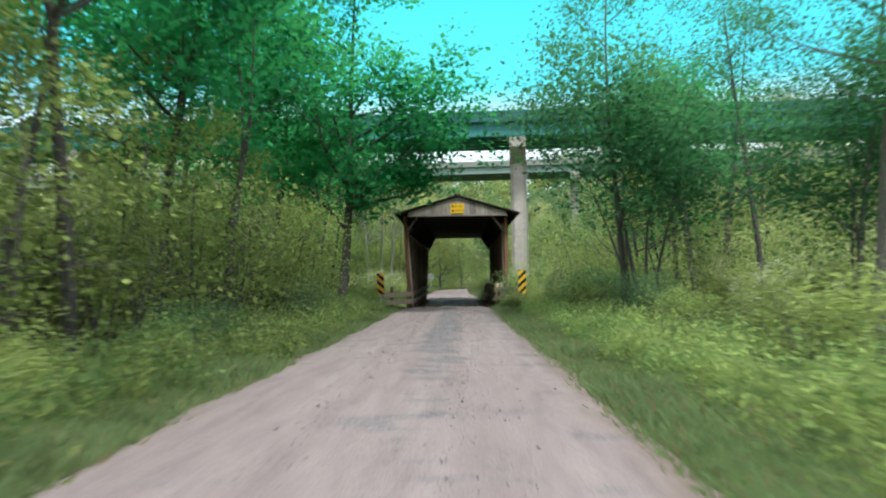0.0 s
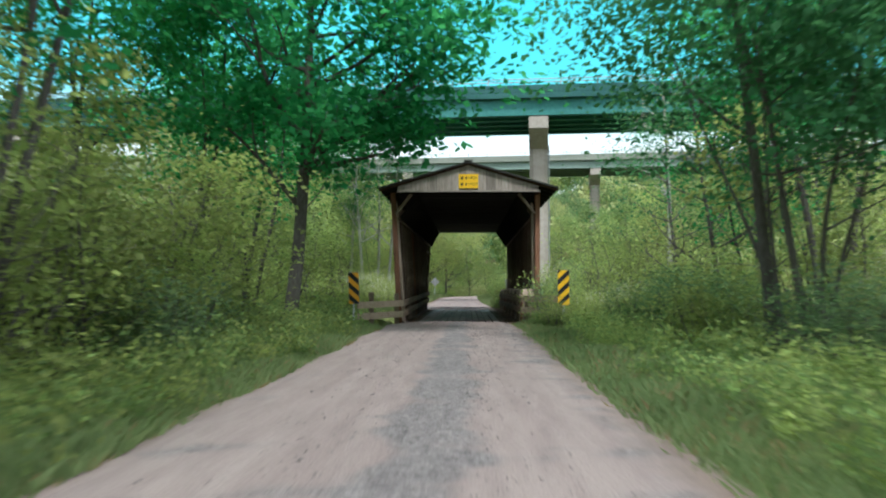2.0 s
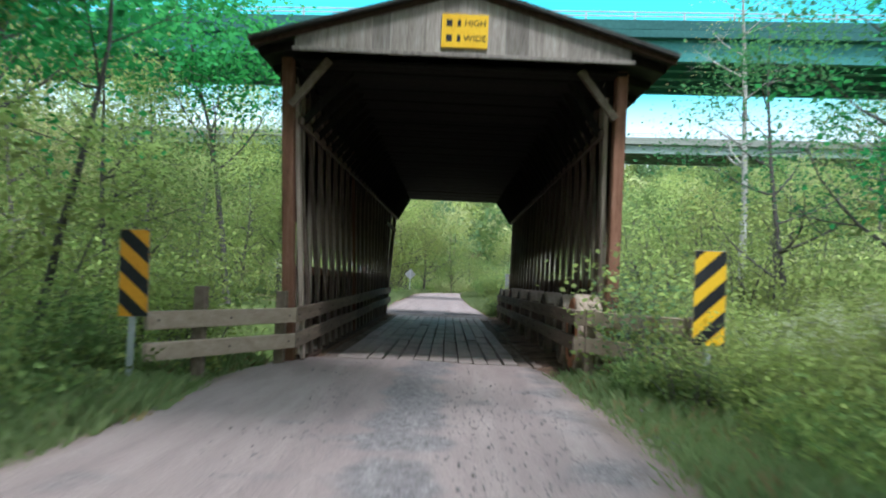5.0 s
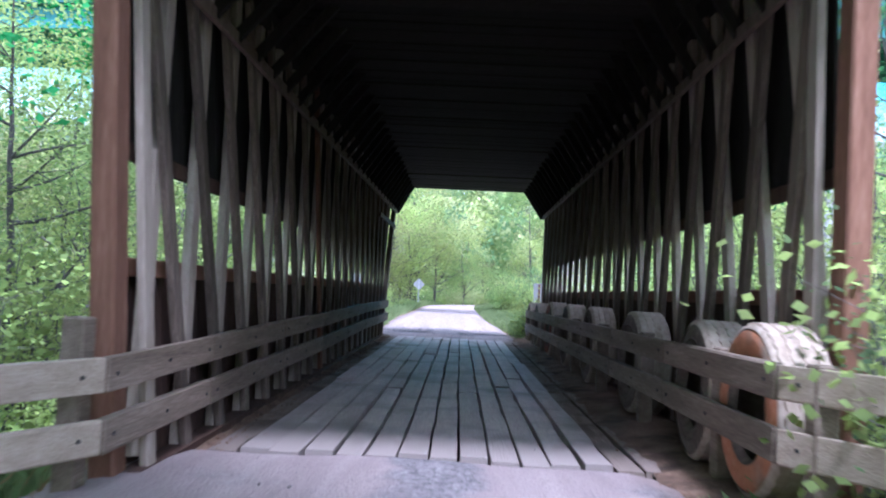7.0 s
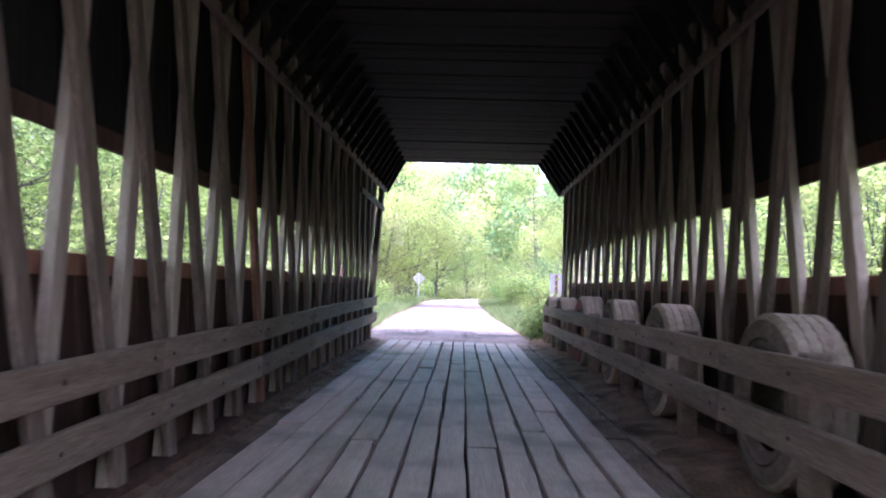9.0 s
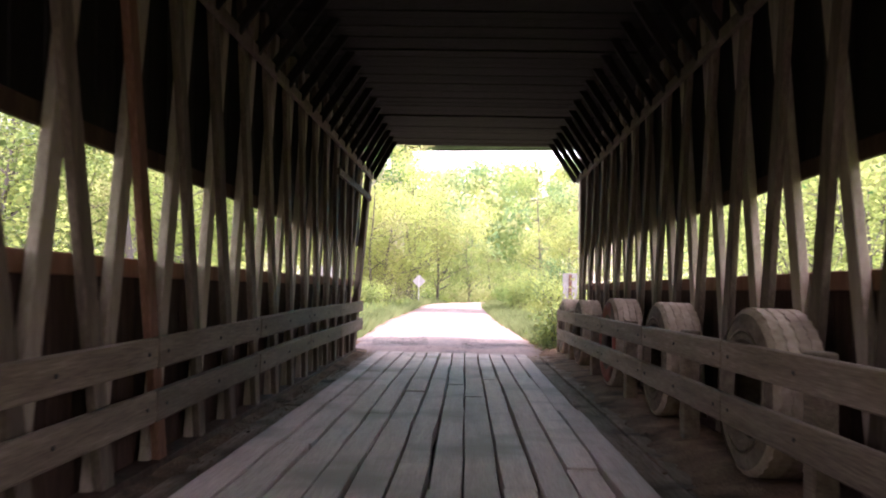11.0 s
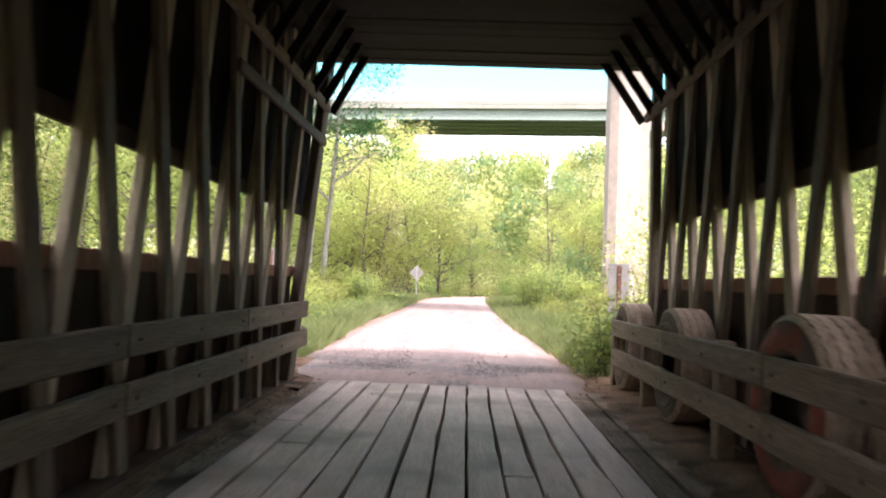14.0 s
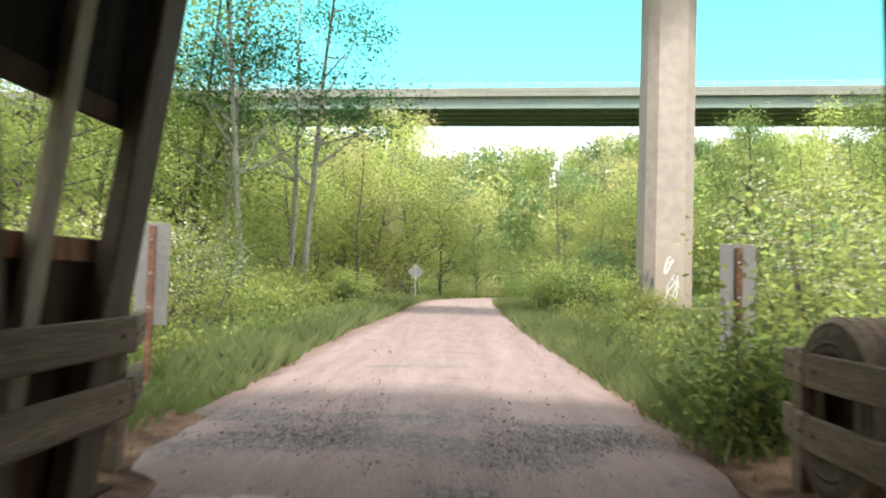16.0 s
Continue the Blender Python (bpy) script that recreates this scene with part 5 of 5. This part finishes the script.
# slopes round the approach
for i in range(30):
    side = rng.choice((-1, 1))
    x, y = side * rng.uniform(14, 34), rng.uniform(-24, 29)
    if abs(y - 33) < 6:
        continue
    put(rng.choice((mid_b, pale_t, pale_t, mid_b)), x if abs(y - 8) > 9 else x * 1.35, y, rng.uniform(0, 360), rng.uniform(0.36, 0.52) if x > 0 else rng.uniform(0.5, 0.75))


# far woods: clumps of leaves over the slopes
def far_woods(name, label, count, box_, size, mats, seed, tall, k):
    rng = np.random.default_rng(seed)
    x0, x1, y0, y1 = box_
    for mat_ in mats:
        out, ways = [], []
        n = count // len(mats)
        xs, ys = rng.uniform(x0, x1, n), rng.uniform(y0, y1, n)
        keep = (np.hypot(xs, ys - 20) > 48) & ((abs(xs - road_x(np.clip(ys, -60, 75))) > 6) | (ys > 102) | (ys < -63))
        xs, ys = xs[keep], ys[keep]
        zs = height(xs, ys)
        for x, y, z in zip(xs, ys, zs):
            h = tall * rng.uniform(0.7, 1.3)
            lobe = rng.normal(0, 1, (10, 3))
            lobe = lobe / np.linalg.norm(lobe, axis=1, keepdims=True) * rng.uniform(0.35, 0.75, (10, 1)) * np.array([h * 0.3, h * 0.3, h * 0.46])
            u = rng.normal(0, 1, (k, 3))
            u /= np.linalg.norm(u, axis=1, keepdims=True)
            pick = rng.integers(0, 10, k)
            c = np.array([x, y, z + h * 0.52]) + lobe[pick] + u * h * rng.uniform(0.11, 0.17, (k, 1))
            u = u + 2.0 * lobe[pick] / h
            a = rng.normal(0, 1, (k, 3))
            a /= np.linalg.norm(a, axis=1, keepdims=True)
            s = np.cross(a, rng.normal(0, 1, (k, 3)))
            s /= np.linalg.norm(s, axis=1, keepdims=True) + 1e-6
            ln = size * rng.uniform(0.6, 1.4, (k, 1))
            out.append(np.stack([c - a * ln, c + s * ln * 0.95, c + a * ln], axis=1))
            ways.append(u)
        ob = new(name, chips_mesh(name, np.concatenate(out), mat_, np.concatenate(ways)))
        tagged(ob, label, "woods", kind="stuff")


far_woods("far_woods", "spring woods covering the far hillside", 1300, (-170, 170, 95, 290), 0.42, (L_YELLOW, L_GREEN, L_PALE, L_GREEN, L_DARK), 5, 10.5, 240)
# added out of view to keep low skylight from entering the bridge
far_woods("far_woods", "unseen woods added behind the lane to block low skylight", 420, (-90, 90, -190, -62), 0.5, (L_YELLOW, L_GREEN, L_DARK), 7, 11, 130)
far_woods("far_woods", "spring woods at the foot of the far viaduct", 120, (9, 62, 58, 80), 0.2, (L_YELLOW, L_PALE, L_GREEN), 8, 7.5, 420)
far_woods("far_woods", "spring woods at the foot of the far viaduct", 120, (-75, -9, 56, 80), 0.2, (L_YELLOW, L_PALE, L_GREEN), 9, 9, 420)
far_woods("far_woods", "spring woods on the slopes beside the valley", 420, (-110, 110, -60, 95), 0.22, (L_YELLOW, L_PALE, L_GREEN), 6, 6.3, 330)


def hillside(name, label, n, x0, x1, y0, y1, mats, seed, low=0.8, high=2.6, k=200, leaf=0.095):
    """Low spring brush over a slope, in small uneven clumps."""
    for mi, mat_ in enumerate(mats):
        rng = np.random.default_rng(seed + mi)
        m = n // len(mats)
        xs, ys = rng.uniform(x0, x1, m), rng.uniform(y0, y1, m)
        out, ways = [], []
        for x, y in zip(xs, ys):
            h = rng.uniform(low, high)
            u = rng.normal(0, 1, (k, 3)) * np.array([h * 0.33, h * 0.33, h * 0.3])
            c = np.array([x, y, float(height(x, y)) + h * 0.4]) + u
            ways.append(u)
            a = rng.normal(0, 1, (k, 3))
            a /= np.linalg.norm(a, axis=1, keepdims=True)
            s = np.cross(a, rng.normal(0, 1, (k, 3)))
            s /= np.linalg.norm(s, axis=1, keepdims=True) + 1e-6
            ln = leaf * rng.uniform(0.6, 1.4, (k, 1))
            out.append(np.stack([c - a * ln, c + s * ln * 0.95, c + a * ln], axis=1))
        tagged(new(name, chips_mesh(name, np.concatenate(out), mat_, np.concatenate(ways))), label, "brush", kind="stuff")


hillside("hillside_brush", "low yellow-green spring brush on the slope", 520, 9.5, 30, -20, 30, (L_YELLOW, L_PALE, L_GREEN), 90)
hillside("hillside_brush", "low yellow-green spring brush under the trees", 420, -30, -9.0, -28, 30, (L_YELLOW, L_GREEN, L_YELLOW), 95)

hillside("far_brush", "spring brush filling the foot of the far wood", 330, -4, 30, 71, 108, (L_YELLOW, L_GREEN, L_PALE), 100)
hillside("far_brush", "spring brush filling the foot of the far wood", 200, -34, -13, 56, 108, (L_YELLOW, L_GREEN, L_PALE), 104)


hillside("verge_weeds", "leafy weeds along the foot of the brush", 620, -4.3, -2.3, -33, -1.0, (L_GREEN, L_YELLOW, L_GREEN), 120, 0.25, 0.75, 90, 0.034)
hillside("verge_weeds", "leafy weeds along the foot of the brush", 480, 2.4, 4.4, -33, -2.5, (L_GREEN, L_YELLOW, L_YELLOW), 124, 0.2, 0.6, 90, 0.032)
hillside("verge_weeds", "leafy weeds among the long grass", 160, -4.6, -3.1, 18.5, 50, (L_GREEN, L_YELLOW), 128, 0.25, 0.7, 60, 0.045)
hillside("verge_weeds", "leafy weeds among the long grass", 160, 2.3, 4.2, 19.0, 50, (L_GREEN, L_YELLOW), 131, 0.25, 0.7, 60, 0.045)


# ---- grass ----
def grass(name, label, n, x_of, y0, y1, tall, mat_, seed, lean_=0.35):
    rng = np.random.default_rng(seed)
    y = rng.uniform(y0, y1, n)
    x = x_of(rng, y)
    ok = ~((y > 0.6) & (y < 15.4))
    x, y = x[ok], y[ok]
    n = len(x)
    z = height(x, y) - 0.04
    h = tall * rng.uniform(0.45, 1.25, n) * (0.75 + 0.35 * np.sin(x * 2.1) * np.sin(y * 1.3))
    az = rng.uniform(0, 6.28, n)
    w = 0.004 + 0.006 * rng.random(n)
    d = rng.normal(0, lean_, (n, 2)) * h[:, None]
    p = np.stack([x, y, z], 1)
    s = np.stack([np.cos(az) * w, np.sin(az) * w, np.zeros(n)], 1)
    tip = p + np.stack([d[:, 0], d[:, 1], h], 1)
    mid = p + np.stack([d[:, 0] * 0.3, d[:, 1] * 0.3, h * 0.6], 1)
    v = np.concatenate([np.stack([p - s, p + s, mid + s], 1), np.stack([p - s * 0.5, mid + s, tip], 1)])
    ob = new(name, chips_mesh(name, v, mat_))
    tagged(ob, label, "grass", kind="stuff")


def verge(side, near, wide):
    return lambda rng, y: road_x(y) + side * (near + wide * rng.random(len(y)) ** 1.4)


grass("verge_grass", "short grass along the lane", 46000, verge(-1, 1.8, 2.2), -33, 0.5, 0.23, L_GRASS, 1)
grass("verge_grass", "short grass along the lane", 46000, verge(1, 1.75, 2.4), -33, 0.5, 0.21, L_GRASS, 2)
grass("verge_grass", "long green grass beyond the bridge", 22000, verge(-1, 1.85, 3.2), 16.4, 62, 0.42, L_GRASS, 3)
grass("verge_grass", "long green grass beyond the bridge", 22000, verge(1, 1.85, 3.0), 16.4, 62, 0.38, L_GRASS, 4)
grass("dry_grass", "dry straw-coloured grass at the road edges", 14000, verge(1, 1.75, 1.8), -33, 60, 0.2, L_STRAW, 5)
grass("dry_grass", "dry straw-coloured grass at the road edges", 14000, verge(-1, 1.75, 1.6), -33, 60, 0.2, L_STRAW, 6)


# ---- loose stones ----
def stones(name, label, n, spots, size, seed, mat_=None, z=0.045, category="gravel"):
    """Chips strewn round the given spots (x, y, spread across, spread along)."""
    rng = np.random.default_rng(seed)
    v, f = [], []
    oc = np.array([(1, 0, 0), (-1, 0, 0), (0, 1, 0), (0, -1, 0), (0, 0, 1), (0, 0, -1)], dtype=float)
    tri = [(0, 2, 4), (2, 1, 4), (1, 3, 4), (3, 0, 4), (2, 0, 5), (1, 2, 5), (3, 1, 5), (0, 3, 5)]
    for i in range(n):
        sx, sy, wx, wy = spots[i % len(spots)]
        c = np.array([sx + wx * rng.normal(), sy + wy * rng.normal(), z])
        r = size * rng.uniform(0.5, 1.0) * (1.8 if rng.random() < 0.06 else 1)
        k = oc * r * rng.uniform(0.6, 1.2, (6, 3)) * np.array([1, 1, 0.6])
        a = rng.uniform(0, 6.28)
        k = k @ np.array([[math.cos(a), -math.sin(a), 0], [math.sin(a), math.cos(a), 0], [0, 0, 1]])
        b = len(v)
        v += [tuple(q) for q in c + k]
        f += [(b + p, b + q, b + s) for p, q, s in tri]
    tagged(new(name, from_data(name, v, f, mat_ or M_STONE)), label, category, kind="stuff")


lane_spots = [(-0.1 + 0.25 * math.sin(k * 2.1), -33 + k * 1.1, 0.45, 0.8) for k in range(30)]
stones("gravel", "loose grey stones along the middle of the lane", 3600, lane_spots, 0.012, 1)
stones("gravel", "coarse grey stones before the bridge", 900, [(-0.1, -7, 0.9, 3.5), (0.6, -4, 0.6, 1.5)], 0.012, 2)
stones("gravel", "spill of coarse dark stones past the bridge", 3600, [(-0.95, 16.6, 0.35, 0.3), (-0.3, 17.0, 0.4, 0.3), (0.15, 16.4, 0.4, 0.35), (1.0, 16.8, 0.35, 0.22), (-0.4, 17.6, 0.5, 0.5)], 0.0105, 3)
stones("gravel", "scattered grey stones on the far lane", 500, [(-0.5, 18, 0.9, 1.2), (-0.5, 25, 0.9, 5)], 0.013, 4)
stones("dirt_crumbs", "crumbs of dry dirt and bark on the bridge floor", 2400, [(-1.5, 1 + k, 0.1, 0.5) for k in range(15)] + [(1.8, 1 + k, 0.22, 0.5) for k in range(15)] + [(-1.9, 15.9, 0.3, 0.6), (1.9, 16.2, 0.25, 0.4), (-1.7, 16.3, 0.25, 0.4)], 0.012, 6, M_DIRT, -0.01, "dirt")
